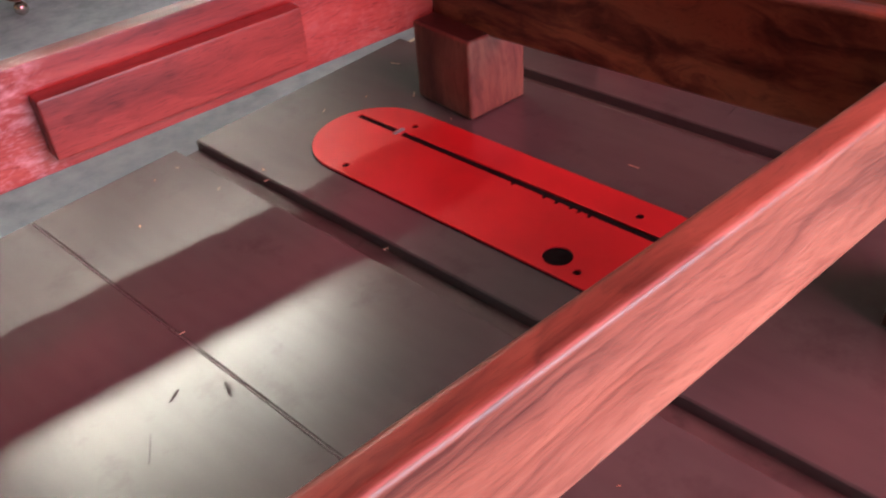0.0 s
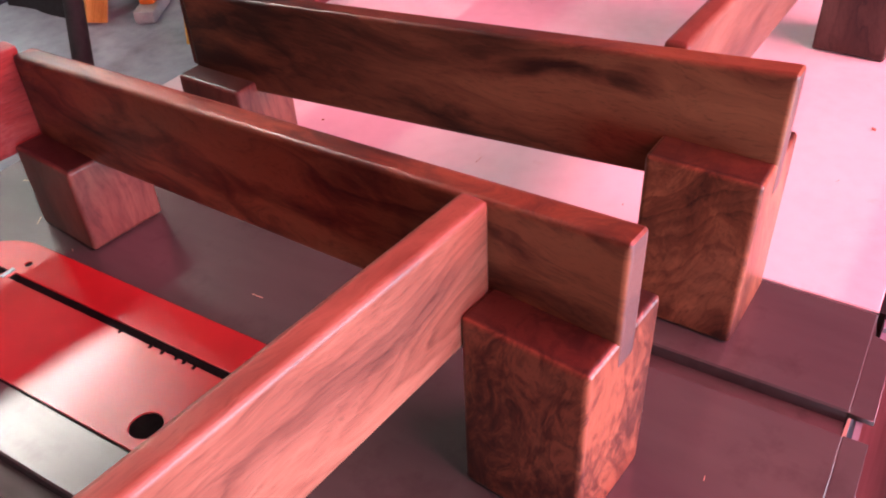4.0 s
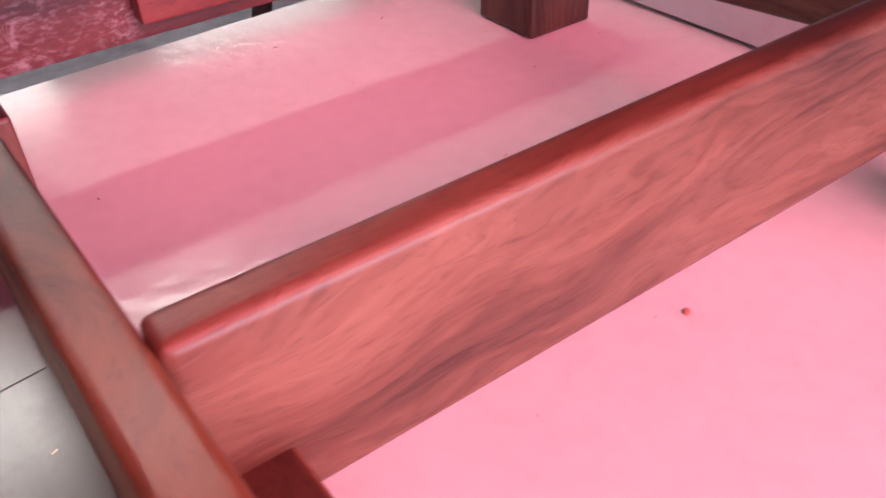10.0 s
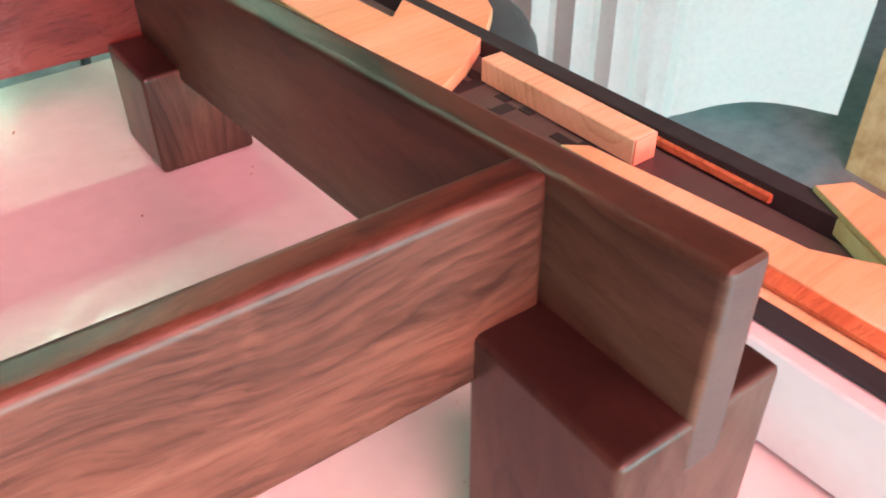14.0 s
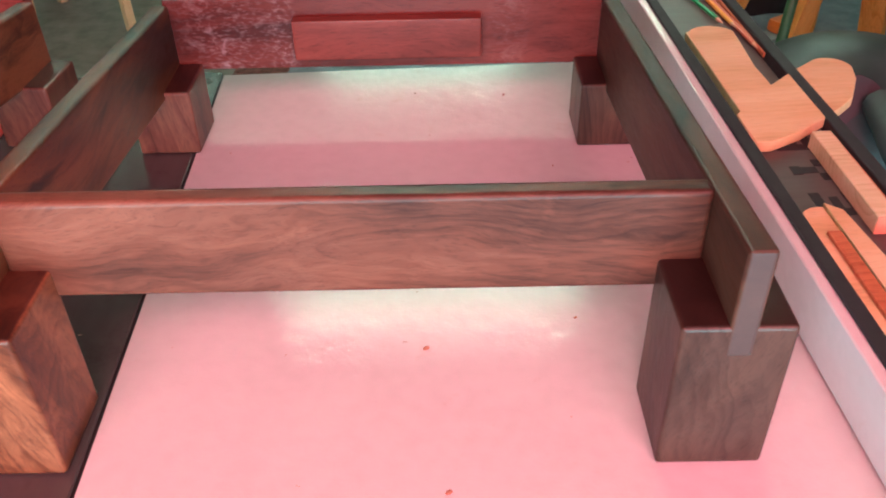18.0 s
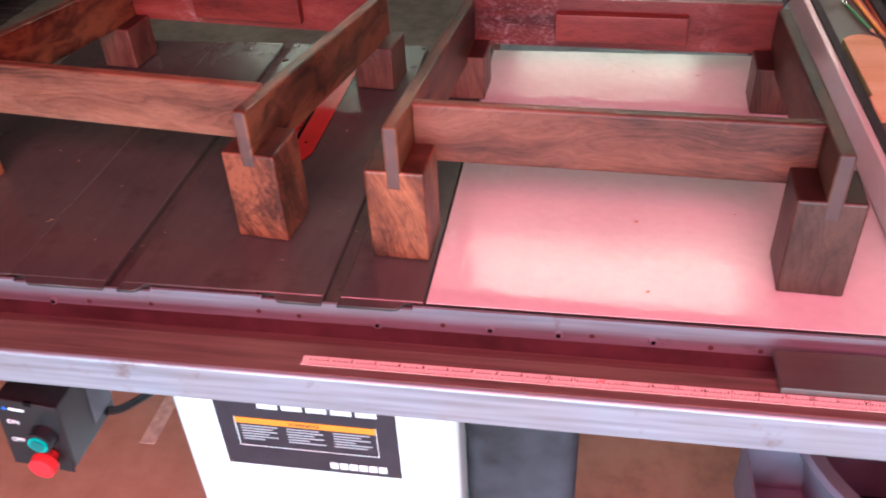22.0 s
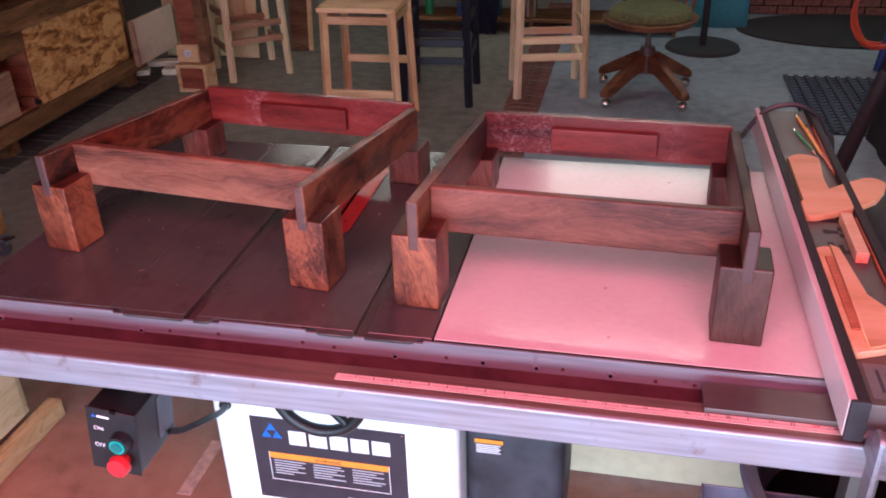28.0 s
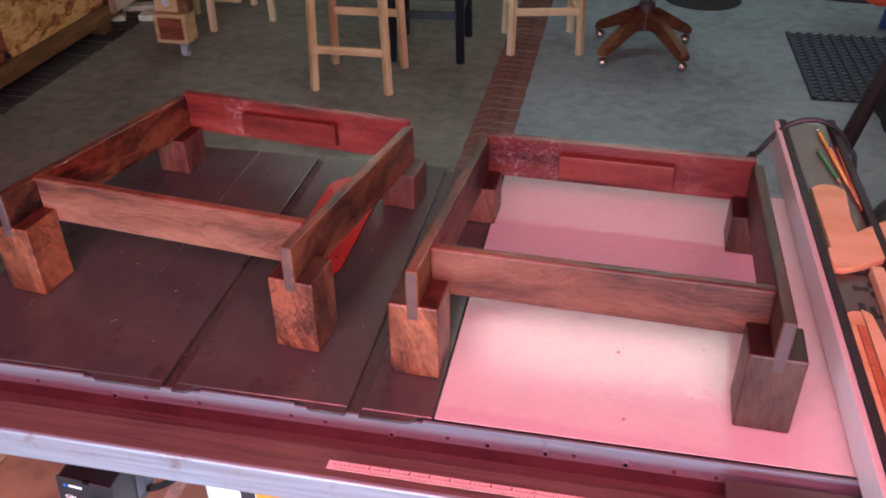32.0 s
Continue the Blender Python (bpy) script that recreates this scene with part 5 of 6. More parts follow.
# black leaning post and things by it
bp_ = thing("black_post", "slender black leaning post behind the fence", "post")
bm = bmesh.new()
rod(bm, (1.03, 2.335, 0.0), (1.195, 2.424, 0.56), 0.033, 0.028, 16)
part("post", bm, BLACK_MATTE, bp_)
bm = bmesh.new()
rod(bm, (1.19, 2.424, 0.555), (1.30, 2.42, 0.53), 0.030, 0.022, 14)
part("head", bm, BLACK_MATTE, bp_)
bm = bmesh.new()
rod(bm, (1.225, 2.395, 0.50), (1.232, 2.392, 0.585), 0.008, seg=10)
part("clamp_screw", bm, CHROME, bp_)
bm = bmesh.new()
cyl(bm, 0.11, 0.10, 0.012, pose(1.03, 2.335, 0.0005), 24)
part("foot", bm, BLACK_MATTE, bp_)
tb = thing("tool_bag", "slumped black tool bag on the floor", "bag", pose(1.62, 3.05, 0))
bm = bmesh.new()
box(bm, -0.22, 0.22, -0.16, 0.16, 0, 0.36)
bmesh.ops.subdivide_edges(bm, edges=bm.edges[:], cuts=4, use_grid_fill=True)
for v in bm.verts:
    n_ = noise.noise(v.co * 6)
    v.co += Vector((n_ * 0.03, noise.noise(v.co * 7 + Vector((3, 1, 2))) * 0.03, (n_ * 0.05 - 0.02) if v.co.z > 0.1 else 0))
part("body", bm, BLACK_MATTE, tb)
YEL = wood("yellow_leg", (0.45, 0.19, 0.03), (0.62, 0.30, 0.06), (0.7, 0.38, 0.1), rough=0.45, coat=0.2)
ys = thing("saw_horse", "amber wooden sawhorse standing behind the table", "sawhorse", pose(1.47, 2.5, 0))
for x, y in ((-0.02, -0.24), (-0.05, 0.24), (0.30, -0.2), (0.28, 0.22)):
    bm = bmesh.new()
    d_ = Vector((0.13 - x * 0.6, -y * 0.3, 0.62))
    box(bm, 0, d_.length, -0.04, 0.04, -0.017, 0.017)
    soften(bm, 0.004, 2)
    part("leg", bm, YEL, ys, m=Matrix.Translation((x, y, 0.008)) @ d_.to_track_quat("X", "Y").to_matrix().to_4x4())
part("beam", block(0.09, 0.62, 0.09, 0.005), YEL, ys, m=pose(0.09, -0.31, 0.615))
tl = thing("hand_planer", "orange and grey power tool lying on the floor", "power tool", pose(1.60, 2.62, 0, 0, 0, 30))
bm = bmesh.new()
box(bm, -0.12, 0.10, -0.04, 0.04, 0.0, 0.05)
soften(bm, 0.015, 2)
part("body", bm, plain("tool_grey", (0.35, 0.35, 0.34), rough=0.5), tl)
bm = bmesh.new()
box(bm, -0.06, 0.07, -0.03, 0.03, 0.0505, 0.10)
soften(bm, 0.015, 2)
part("grip", bm, plain("tool_orange", (0.75, 0.17, 0.02), rough=0.4), tl)
gh = thing("garden_hose", "green hose hanging down behind the stand", "hose")
bm = bmesh.new()
tube(bm, smooth_path([(1.33, 2.08, 0.0), (1.36, 2.1, 0.25), (1.42, 2.2, 0.55), (1.5, 2.35, 0.9)], 8), 0.016, 10)
part("hose", bm, plain("hose_green", (0.05, 0.13, 0.05), rough=0.5), gh)

# behind the fence: shop vacuum, pale dust sheet, plywood box
vc = thing("shop_vacuum", "dusty grey shop vacuum with a dark lid", "vacuum", pose(1.08, 1.15, 0))
bm = bmesh.new()
cyl(bm, 0.21, 0.23, 0.42, pose(0, 0, 0.07), 36)
soften(bm, 0.02, 3)
part("drum", bm, plain("vac_grey", (0.06, 0.058, 0.056), rough=0.6, vary=0.3, scale=14), vc)
bm = bmesh.new()
bmesh.ops.create_uvsphere(bm, u_segments=32, v_segments=14, radius=0.235)
bmesh.ops.transform(bm, matrix=pose(0, 0, 0.505) @ Matrix.Diagonal((1, 1, 0.62, 1)), verts=bm.verts)
bmesh.ops.bisect_plane(bm, geom=bm.verts[:] + bm.edges[:] + bm.faces[:], plane_co=(0, 0, 0.492), plane_no=(0, 0, 1), clear_inner=True)
part("lid", bm, plain("vac_lid", (0.035, 0.034, 0.034), rough=0.45, vary=0.3, scale=20), vc)
bm = bmesh.new()
cyl(bm, 0.06, 0.055, 0.03, pose(-0.08, -0.13, 0.59, 50, -20, 0), 20)
part("port", bm, BLACK_PLASTIC, vc)
bm = bmesh.new()
tube(bm, smooth_path([(-0.05, -0.17, 0.62), (-0.08, -0.36, 0.60), (0.06, -0.5, 0.40), (0.25, -0.45, 0.1), (0.4, -0.2, 0.03)], 10), 0.028, 10)
part("hose", bm, plain("vac_hose", (0.05, 0.05, 0.05), rough=0.55), vc)
for a in (45, 135, 225, 315):
    bm = bmesh.new()
    cyl(bm, 0.035, 0.035, 0.03, pose(0.2 * math.cos(radians(a)), 0.2 * math.sin(radians(a)) - 0.015, 0.035, 90, 0, 0), 16)
    part("wheel", bm, BLACK_PLASTIC, vc)
bm = bmesh.new()
box(bm, -0.22, 0.22, -0.22, 0.22, 0.035, 0.0695)
soften(bm, 0.012, 2)
part("dolly", bm, BLACK_PLASTIC, vc)
sh = thing("dust_sheet", "white cotton dust sheet hanging in folds", "cloth", pose(1.77, 1.08, 0, 0, 0, -33.5))
bm = bmesh.new()
NX, NZ = 60, 12
grid = []
for i in range(NX + 1):
    u = -0.40 + 0.82 * i / NX
    fold = 0.03 * max(0.0, 0.09 - u) / 0.4
    col = []
    for j in range(NZ + 1):
        w_ = j / NZ
        col.append(bm.verts.new((u + 0.10 * w_ * max(0, u), fold * (math.sin(u * 62) + 0.5 * math.sin(u * 131 + w_)) + 0.012 * math.sin(u * 9 + w_ * 3), 0.17 + 0.03 * math.sin(u * 8) * (1 - w_) + 1.2 * w_)))
    grid.append(col)
for i in range(NX):
    for j in range(NZ):
        bm.faces.new((grid[i][j], grid[i + 1][j], grid[i + 1][j + 1], grid[i][j + 1]))
bmesh.ops.solidify(bm, geom=bm.faces[:], thickness=0.002)
part("cloth", bm, plain("white_cotton", (0.72, 0.64, 0.62), rough=0.9, vary=0.04, scale=80, bump=0.2), sh)
bm = bmesh.new()
rod(bm, (-0.46, 0.0, 1.37), (0.52, 0.0, 1.37), 0.012)
part("rail", bm, STEEL_DARK, sh)
for x in (-0.45, 0.51):
    bm = bmesh.new()
    rod(bm, (x, 0, 0), (x, 0, 1.37), 0.014)
    part("upright", bm, STEEL_DARK, sh)
bx = thing("plywood_box", "open knotty plywood box beyond the fence", "box", pose(2.10, 0.36, 0.0, 0, 0, -10))
for m_, sx, sy, sz in ((pose(0, 0, 0), 0.018, 0.46, 0.33), (pose(0.42, 0, 0), 0.018, 0.46, 0.33), (pose(0.0182, 0, 0), 0.4016, 0.018, 0.33), (pose(0.0182, 0.442, 0), 0.4016, 0.018, 0.33)):
    part("side", block(sx, sy, sz, 0.002, 1), PINE, bx, m=m_)
part("bottom", block(0.40, 0.422, 0.018, 0.001, 1), PINE, bx, m=pose(0.0187, 0.0185, 0.0))
pb = thing("plywood_sheet", "orange plywood sheet standing on edge on the floor", "plywood sheet", pose(1.98, 2.40, 0.0, 0, 0, -33))
part("sheet", block(0.66, 0.02, 0.75, 0.002, 1), PINE, pb, m=pose(0, 0, 0, -5, 0, 0))

# workbench on the left
wb = thing("workbench", "long workbench with fir plywood panels and a heavy beam", "workbench", pose(-2.60, 1.12, 0))
PLANK = wood("bench_fir", (0.060, 0.027, 0.010), (0.140, 0.066, 0.024), (0.225, 0.115, 0.045), rough=0.6, coat=0.0, per_object=0.2)
gm = Matrix.Rotation(radians(90), 4, "Z")
part("base_beam", block(2.5, 0.12, 0.088, 0.006), PLANK, wb, m=pose(0, 0, 0.10) @ gm)
part("header_board", block(1.49, 0.02, 0.105, 0.003, 1), PLANK, wb, m=pose(-0.012, 0.0, 0.4745) @ gm)
part("upper_beam", block(2.5, 0.13, 0.11, 0.006), PLANK, wb, m=pose(0.02, 0, 0.58) @ gm)
part("bench_top", block(2.6, 0.9, 0.06, 0.004), PLANK, wb, m=pose(0.08, -0.05, 0.86) @ gm)
part("plywood_panel", block(0.848, 0.018, 0.388, 0.002, 1), PLYWOOD, wb, "fir plywood panel with a bold blotchy grain", m=pose(-0.015, 1.50, 0.190) @ gm)
RED_BROWN = wood("red_brown_board", (0.09, 0.022, 0.011), (0.19, 0.052, 0.026), (0.27, 0.09, 0.045), rough=0.5, coat=0.0)
part("recess_side", block(0.40, 0.02, 0.384, 0.002, 1), RED_BROWN, wb, "dark red-brown side board of an open recess", m=pose(-0.42, 1.478, 0.1895))
part("recess_floor", block(1.45, 0.40, 0.014, 0.002, 1), RED_BROWN, wb, m=pose(-0.03, 0.02, 0.1885) @ gm)
drawer = part("drawer_front", block(0.62, 0.02, 0.222, 0.004, 2), BROWN_RUNG, wb, "plain brown drawer front", m=pose(0.006, 0.70, 0.2035) @ gm)
for y in (0.02, 0.582):
    part("drawer_side", block(0.30, 0.014, 0.19, 0.002, 1), PINE, drawer, m=gm.inverted() @ pose(-0.3215, y, 0.01))
stop = part("stop_block", block(0.07, 0.045, 0.045, 0.003, 1), RED_BROWN, wb, m=pose(-0.07, 1.43, 0.2035))
bm = bmesh.new()
cyl(bm, 0.011, 0.014, 0.022, pose(0.0705, 0.02, 0.024, 0, 90, 0), 16)
part("knob", bm, BLACK_PLASTIC, stop, "small black knob")
part("back_panel", block(2.4, 0.018, 0.6, 0.002, 1), PLANK, wb, m=pose(-0.45, 0.05, 0.235) @ gm)
for y in (0.05, 1.25, 2.38):
    part("leg", block(0.09, 0.09, 0.86, 0.004), PLANK, wb, m=pose(-0.16, y, 0))
CREAM_BOARD = plain("cream_board", (0.60, 0.50, 0.36), rough=0.6, vary=0.08, scale=18)
pale = part("pale_board", block(0.47, 0.022, 0.262, 0.002, 1), CREAM_BOARD, wb, "pale cream board screwed to the end", m=pose(0.022, 2.385, 0.135) @ gm)
part("board_edge", block(0.018, 0.034, 0.262, 0.003, 1), BROWN_RUNG, pale, m=pose(-0.0185, -0.012, 0))
ca = thing("caster_frame", "pine caster block under a brown post and panel", "caster frame", pose(-2.10, 3.28, 0))
part("post", block(0.054, 0.07, 0.66, 0.006), OAK_OLD, ca, m=pose(0.030, 0.012, 0.2305))
part("red_panel", block(0.108, 0.02, 0.55, 0.002, 1), RED_BROWN, ca, "dark red-brown upright panel", m=pose(-0.079, 0.02, 0.336))
bolt_block = part("bolt_block", block(0.128, 0.07, 0.098, 0.004, 2), PINE, ca, "orange pine block with a bright bolt", m=pose(-0.099, 0.0, 0.2365))
bm = bmesh.new()
cyl(bm, 0.021, 0.021, 0.003, pose(0.066, -0.001, 0.05, 90, 0, 0), 20)
cyl(bm, 0.013, 0.011, 0.012, pose(0.066, -0.004, 0.05, 90, 0, 0), 6)
part("bolt", bm, plain("zinc_bolt", (0.62, 0.62, 0.64), rough=0.42, metal=0.3, vary=0.1), bolt_block)
for m_, sx, sy, sz in ((pose(-0.105, -0.03, 0.075), 0.020, 0.12, 0.155), (pose(0.055, -0.03, 0.075), 0.020, 0.12, 0.155), (pose(-0.0848, -0.03, 0.075), 0.1396, 0.12, 0.018), (pose(-0.0848, -0.03, 0.212), 0.1396, 0.12, 0.018)):
    part("frame_side", block(sx, sy, sz, 0.002, 1), PINE, ca, m=m_)
part("inner_panel", block(0.1392, 0.02, 0.118, 0.001, 1), RED_BROWN, ca, "dark red-brown inset panel", m=pose(-0.0846, -0.022, 0.0935))
fork_bm = bmesh.new()
box(fork_bm, 0.012, 0.068, -0.024, 0.024, 0.068, 0.0745)
box(fork_bm, 0.016, 0.0205, -0.016, 0.016, 0.030, 0.068)
box(fork_bm, 0.0595, 0.064, -0.016, 0.016, 0.030, 0.068)
fork = part("fork", fork_bm, STEEL, ca, "bright caster fork")
bm = bmesh.new()
cyl(bm, 0.034, 0.034, 0.034, pose(0.023, 0.0, 0.034, 0, 90, 0), 24)
soften(bm, 0.004, 2)
part("wheel", bm, plain("pale_caster", (0.42, 0.45, 0.50), rough=0.45, vary=0.15), fork, "pale grey caster wheel")
# leaning planks
PLANK_PINE = wood("yellow_plank", (0.44, 0.33, 0.14), (0.66, 0.54, 0.27), (0.76, 0.65, 0.38), rough=0.55, coat=0.0, ring=0.3, rings=120, warp=0.006, pores=0.12, per_object=0.12, hue=0.1)
for k, (x, w_, hgt, lean) in enumerate(((-2.62, 0.15, 1.5, 6), (-2.46, 0.16, 1.7, 7), (-2.28, 0.13, 1.4, 5), (-2.12, 0.17, 1.6, 8))):
    t = thing("plank", "pale pine plank leaning upright in a row", "plank", pose(x, 4.18 + 0.02 * (k % 3), 0.006 + 0.004 * (k % 2), -lean, 0, 0), group="planks leaning at the back")
    bm = block(hgt, w_, 0.02, 0.002, 1)
    part("board", bm, PLANK_PINE, t, m=pose(0, 0, 0, 0, -90, 0) @ pose(0, 0, 0, 90, 0, 0) @ pose(0, 0, 0))
fr = thing("picture_frame_panel", "brown framed panel leaning at the back", "panel", pose(-2.015, 4.40, 0.004, -7, 0, 0))
part("panel", block(0.125, 0.02, 1.2, 0.003, 1), OAK_OLD, fr, m=pose(0.03, 0, 0))
part("edge", block(0.028, 0.03, 1.2, 0.003, 1), PINE, fr, m=pose(0.156, -0.004, 0))
# low shelf with tins
lo_ = thing("low_shelf", "dim low wooden shelf at the back", "shelf", pose(-1.4, 5.0, 0))
for z in (0.08, 0.36, 0.68):
    part("board", block(1.95, 0.32, 0.025, 0.003, 1), PLANK, lo_, m=pose(0, 0, z))
for x in (0.0, 0.95, 1.925):
    part("upright", block(0.025, 0.318, 0.80, 0.003, 1), PLANK, lo_, m=pose(x, 0.0, 0.0) if x else pose(-0.0255, 0, 0))
rnd = random.Random(7)
cols = [plain("tin_" + n_, c_, rough=0.35, vary=0.1) for n_, c_ in (("teal", (0.03, 0.2, 0.2)), ("green", (0.03, 0.22, 0.08)), ("white", (0.5, 0.5, 0.48)), ("blue", (0.04, 0.1, 0.3)), ("red", (0.35, 0.05, 0.03)))]
for k in range(15):
    r_, hgt = rnd.uniform(0.03, 0.05), rnd.uniform(0.09, 0.15)
    t = thing("paint_tin", "small paint tin standing on the shelf", "tin", pose(-1.30 + 0.122 * k, 5.10 + rnd.uniform(-0.03, 0.03), (0.3855, 0.1055)[k % 2 if k < 9 else 0]), group="tins on the low shelf")
    bm = bmesh.new()
    cyl(bm, r_, r_, hgt, Matrix(), 20)
    part("can", bm, cols[k % 5], t)
    bm = bmesh.new()
    cyl(bm, r_ + 0.002, r_ + 0.002, 0.008, pose(0, 0, hgt), 20)
    part("lid", bm, CHROME, t)

# pale offcuts on the floor behind the bench, a dark cloth and a small blue caster
OFFCUT = plain("pale_offcut", (0.72, 0.68, 0.50), rough=0.7, vary=0.12, scale=24)
for x, y, a, ln, w_ in ((-2.86, 3.66, 24, 0.20, 0.10), (-2.60, 3.76, 12, 0.26, 0.09), (-2.90, 3.86, 18, 0.34, 0.08)):
    t = thing("offcut", "pale board offcut lying on the floor", "offcut", pose(x, y, 0.0005, 0, 0, a), group="offcuts behind the bench")
    part("board", block(ln, w_, 0.035, 0.003, 1), OFFCUT, t)
cl = thing("work_cloth", "dark navy work cloth hung over the shelf front", "cloth", pose(-0.76, 4.965, 0.0))
bm = bmesh.new()
grid = []
for i in range(15):
    u = i / 14
    grid.append([bm.verts.new(((u - 0.5) * (0.10 + 0.13 * math.sin(0.5 + j / 12 * 2.2)), 0.012 * math.sin(u * 17 + j * 0.4) - 0.004, 0.004 + 0.69 * j / 12)) for j in range(13)])
for i in range(14):
    for j in range(12):
        bm.faces.new((grid[i][j], grid[i + 1][j], grid[i + 1][j + 1], grid[i][j + 1]))
bmesh.ops.solidify(bm, geom=bm.faces[:], thickness=0.004)
part("cloth", bm, plain("navy_cloth", (0.014, 0.018, 0.045), rough=0.9, vary=0.3, scale=50, bump=0.3), cl)
bc = thing("cart", "low ochre wooden cart corner on a braked caster", "cart", pose(-2.055, 1.495, 0))
bm = bmesh.new()
cyl(bm, 0.032, 0.032, 0.026, pose(0, 0.013, 0.0325, 90, 0, 0), 24)
soften(bm, 0.005, 2)
wheel_ = part("wheel", bm, plain("caster_grey", (0.055, 0.065, 0.080), rough=0.35, vary=0.15), bc, "dark blue-grey caster wheel")
bm = bmesh.new()
cyl(bm, 0.010, 0.008, 0.004, pose(0, -0.0135, 0.0325, 90, 0, 0), 16)
part("axle_cap", bm, CHROME, wheel_)
bm = bmesh.new()
box(bm, -0.036, 0.026, -0.022, 0.022, 0.066, 0.074)
box(bm, -0.022, 0.004, -0.0205, -0.0165, 0.028, 0.066)
box(bm, -0.022, 0.004, 0.0165, 0.0205, 0.028, 0.066)
part("fork", bm, plain("fork_zinc", (0.20, 0.24, 0.30), rough=0.4, metal=0.4, vary=0.15), bc)
bm = bmesh.new()
beam(bm, (0.0, 0, 0.069), (0.062, -0.004, 0.080), 0.026, 0.006)
part("brake_lever", bm, BLACK_PLASTIC, bc)
part("corner_block", block(0.30, 0.09, 0.13, 0.005, 2), plain("ochre_wood", (0.26, 0.155, 0.045), rough=0.6, vary=0.25, scale=30), bc, m=pose(-0.295, -0.045, 0.0812))

# round the saw: left plywood crate, tape mark, cream cabinet and grey chute
cr = thing("pine_crate", "pale plywood crate on a skid beside the saw", "crate", pose(-1.90, 0.06, 0, 0, 0, 0))
part("front", block(0.62, 0.02, 0.46, 0.002, 1), PALE_PINE, cr, m=pose(0, 0.02, 0.06))
part("side", block(0.5, 0.02, 0.46, 0.002, 1), PALE_PINE, cr, m=pose(0.6, 0.041, 0.06) @ gm)
part("back", block(0.60, 0.02, 0.46, 0.002, 1), PALE_PINE, cr, m=pose(0, 0.5215, 0.06))
part("top", block(0.62, 0.53, 0.02, 0.002, 1), PALE_PINE, cr, m=pose(0, 0.015, 0.5205))
part("skid", block(0.70, 0.045, 0.055, 0.006, 2), PINE, cr, m=pose(-0.01, 0.0, 0.002))
part("skid", block(0.56, 0.045, 0.055, 0.006, 2), PINE, cr, m=pose(0.652, 0.05, 0.002) @ gm)
mk = thing("tape_strip", "pale worn tape strip stuck to the floor", "tape", pose(-0.785, 0.44, 0.0))
part("strip", block(0.036, 0.20, 0.0015, 0), plain("pale_tape", (0.56, 0.33, 0.28), rough=0.7, vary=0.25, scale=40), mk)
cc = thing("cream_cabinet", "cream painted cabinet behind the saw", "cabinet", pose(0.14, 0.70, 0))
part("body", block(0.68, 0.4, 0.60, 0.004), plain("cream_paint", (0.62, 0.53, 0.36), rough=0.55, vary=0.08), cc)
gc = thing("dust_chute", "purple-grey metal dust bin with a side tray", "bin", pose(0.73, 0.20, 0.0))
GREY = plain("chute_grey", (0.15, 0.135, 0.18), rough=0.42, vary=0.22, scale=14, metal=0.2, coarse=6)
bm = bmesh.new()
n_ = 48
rings = []
for r_, z in ((0.19, 0.03), (0.225, 0.44), (0.235, 0.50), (0.248, 0.503), (0.25, 0.512), (0.245, 0.52), (0.222, 0.515), (0.205, 0.44), (0.17, 0.06)):
    rings.append([bm.verts.new((r_ * math.cos(2 * math.pi * k / n_), r_ * math.sin(2 * math.pi * k / n_), z)) for k in range(n_)])
for a_, b_ in zip(rings, rings[1:]):
    for k in range(n_):
        bm.faces.new((a_[k], a_[(k + 1) % n_], b_[(k + 1) % n_], b_[k]))
bm.faces.new(rings[0][::-1])
bm.faces.new(rings[-1])
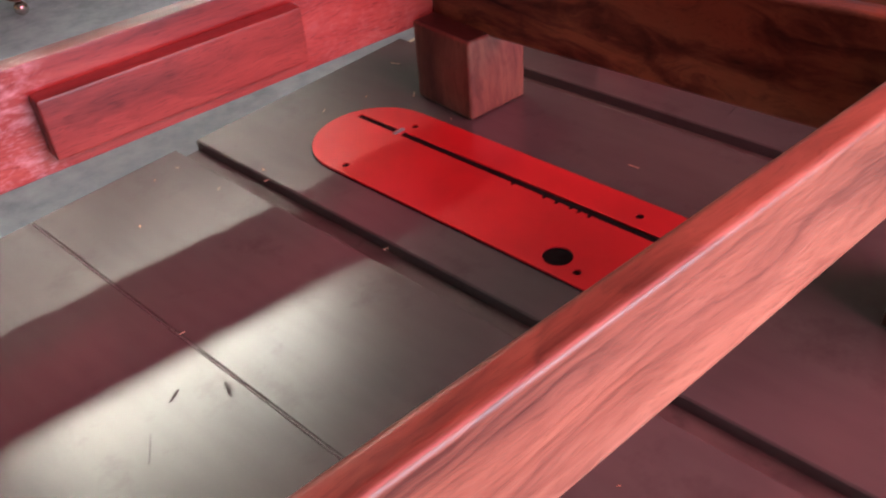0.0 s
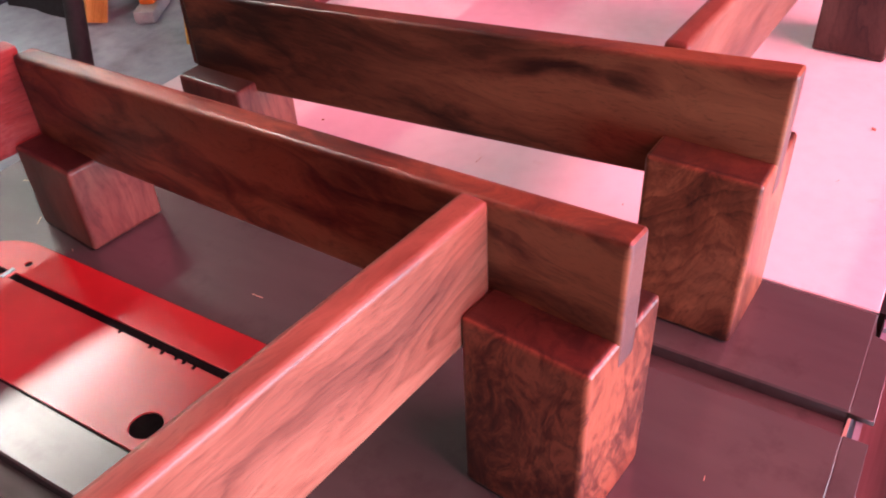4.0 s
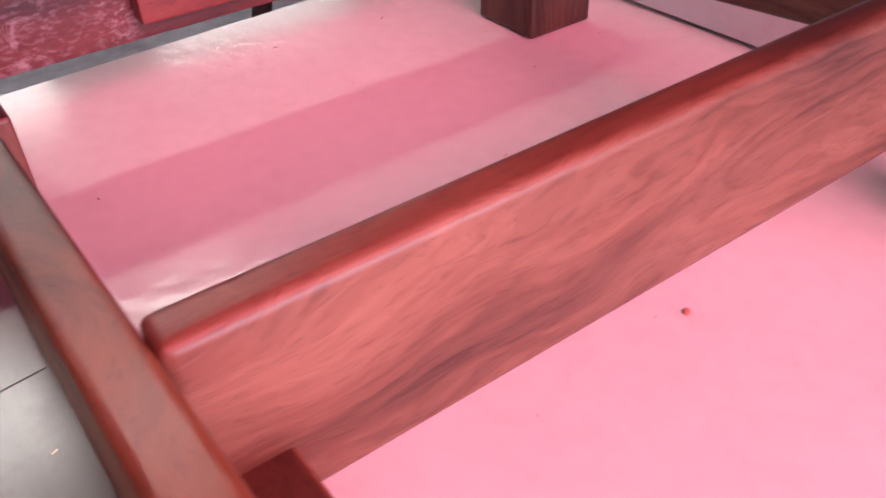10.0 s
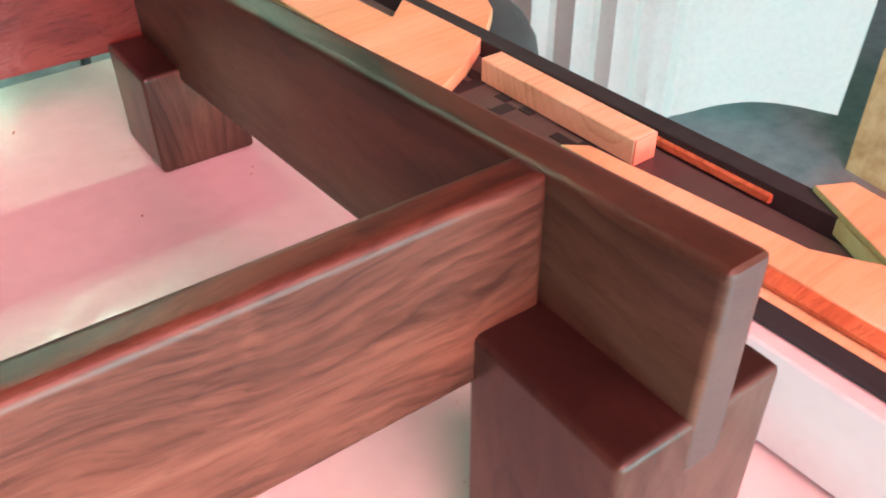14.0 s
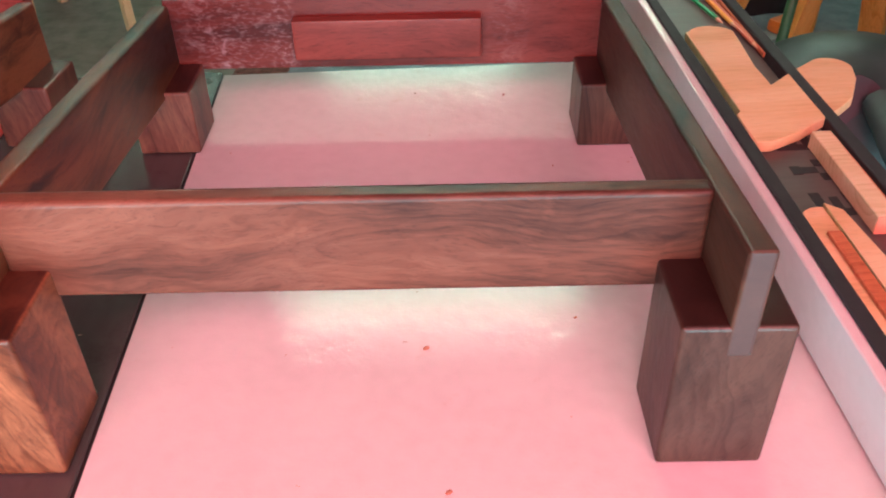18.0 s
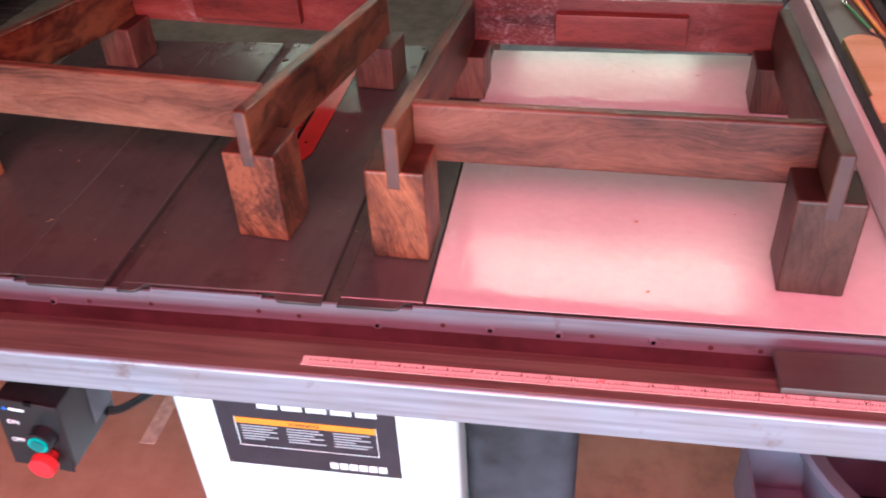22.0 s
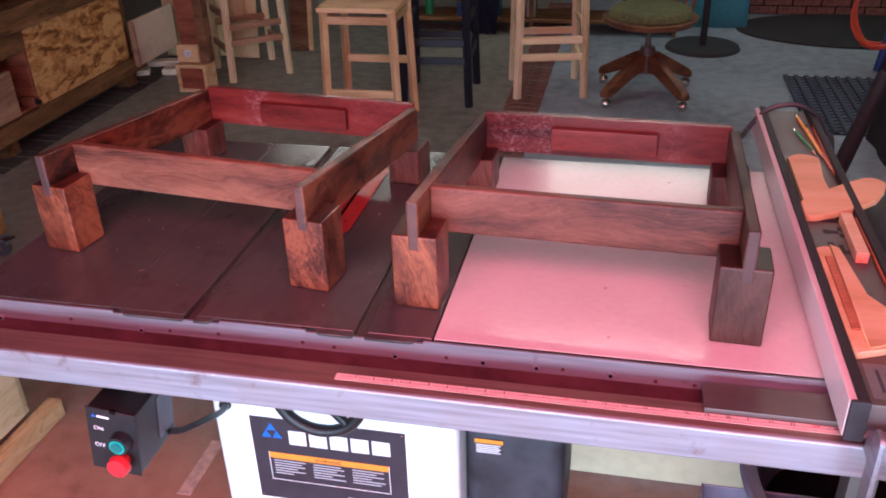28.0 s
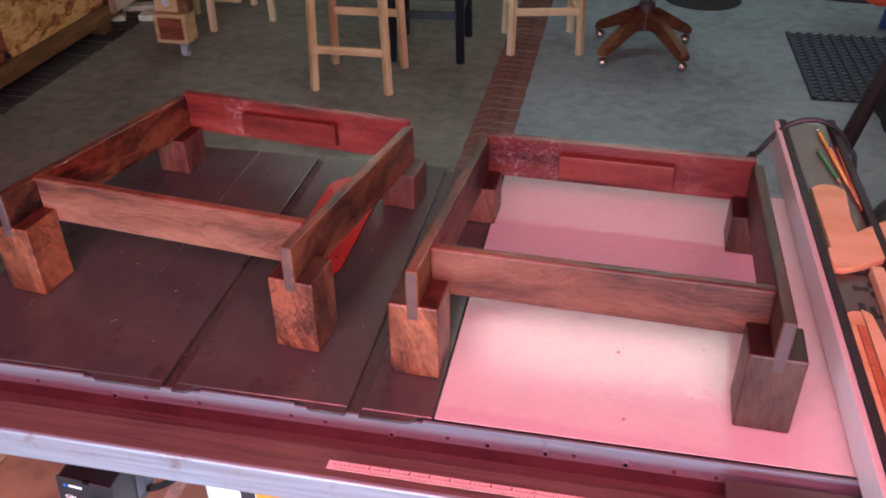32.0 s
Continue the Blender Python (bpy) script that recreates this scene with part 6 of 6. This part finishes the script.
part("hopper", bm, GREY, gc)
# black disc in place of the bin's shaded depth
bm = bmesh.new()
cyl(bm, 0.20, 0.20, 0.006, pose(0, 0, 0.40), 40)
part("dark_inside", bm, DARK_VOID, gc)
tray = part("tray_floor", block(0.25, 0.17, 0.006, 0.002, 1), GREY, gc, "shallow metal side tray", m=pose(-0.31, -0.21, 0.40))
for m_, sx, sy, sz in ((pose(-0.0041, 0, 0), 0.004, 0.17, 0.105), (pose(0.2501, 0, 0), 0.004, 0.17, 0.075), (pose(-0.004, -0.0041, 0), 0.258, 0.004, 0.06), (pose(-0.004, 0.1701, 0), 0.258, 0.004, 0.105)):
    part("tray_wall", block(sx, sy, sz, 0.0012, 1), GREY, tray, m=m_)
part("tray_step", block(0.10, 0.05, 0.03, 0.004, 2), plain("maroon_box", (0.16, 0.03, 0.05), rough=0.5, vary=0.3), tray, m=pose(0.02, 0.05, 0.0062))
part("foot", block(0.3, 0.26, 0.029, 0.004), STEEL_DARK, gc, m=pose(-0.15, -0.13, 0.0))
bm = bmesh.new()
rod(bm, (-0.02, -0.26, 0.30), (0.03, -0.19, 0.56), 0.012)
part("handle", bm, RED_PAINT, gc)

# brick course let into the floor
brick_me = mesh_of(block(0.195, 0.062, 0.012, 0.003, 1), "brick", BRICK, smooth=False)
for k in range(58):
    part("brick", brick_me, BRICK, floor, m=pose(-0.398 + 0.002 * math.sin(k * 2.1), 1.9 + k * 0.0705, -0.0085 + 0.0012 * math.sin(k * 1.7), 0, 0, 0.8 * math.sin(k * 3.3)))
# second course at the left, in a much darker colour
BRICK_DARK = plain("dark_brick", (0.045, 0.036, 0.030), rough=0.85, vary=0.35, scale=40, bump=0.5, coarse=5)
dark_brick_me = mesh_of(block(0.195, 0.062, 0.012, 0.003, 1), "brick", BRICK_DARK, smooth=False)
for k in range(26):
    part("brick", dark_brick_me, BRICK_DARK, floor, m=pose(-2.775 + 0.003 * math.sin(k * 2.6), 2.2 + k * 0.0705, -0.0085 + 0.0012 * math.sin(k * 1.9), 0, 0, 0.8 * math.sin(k * 2.3)))
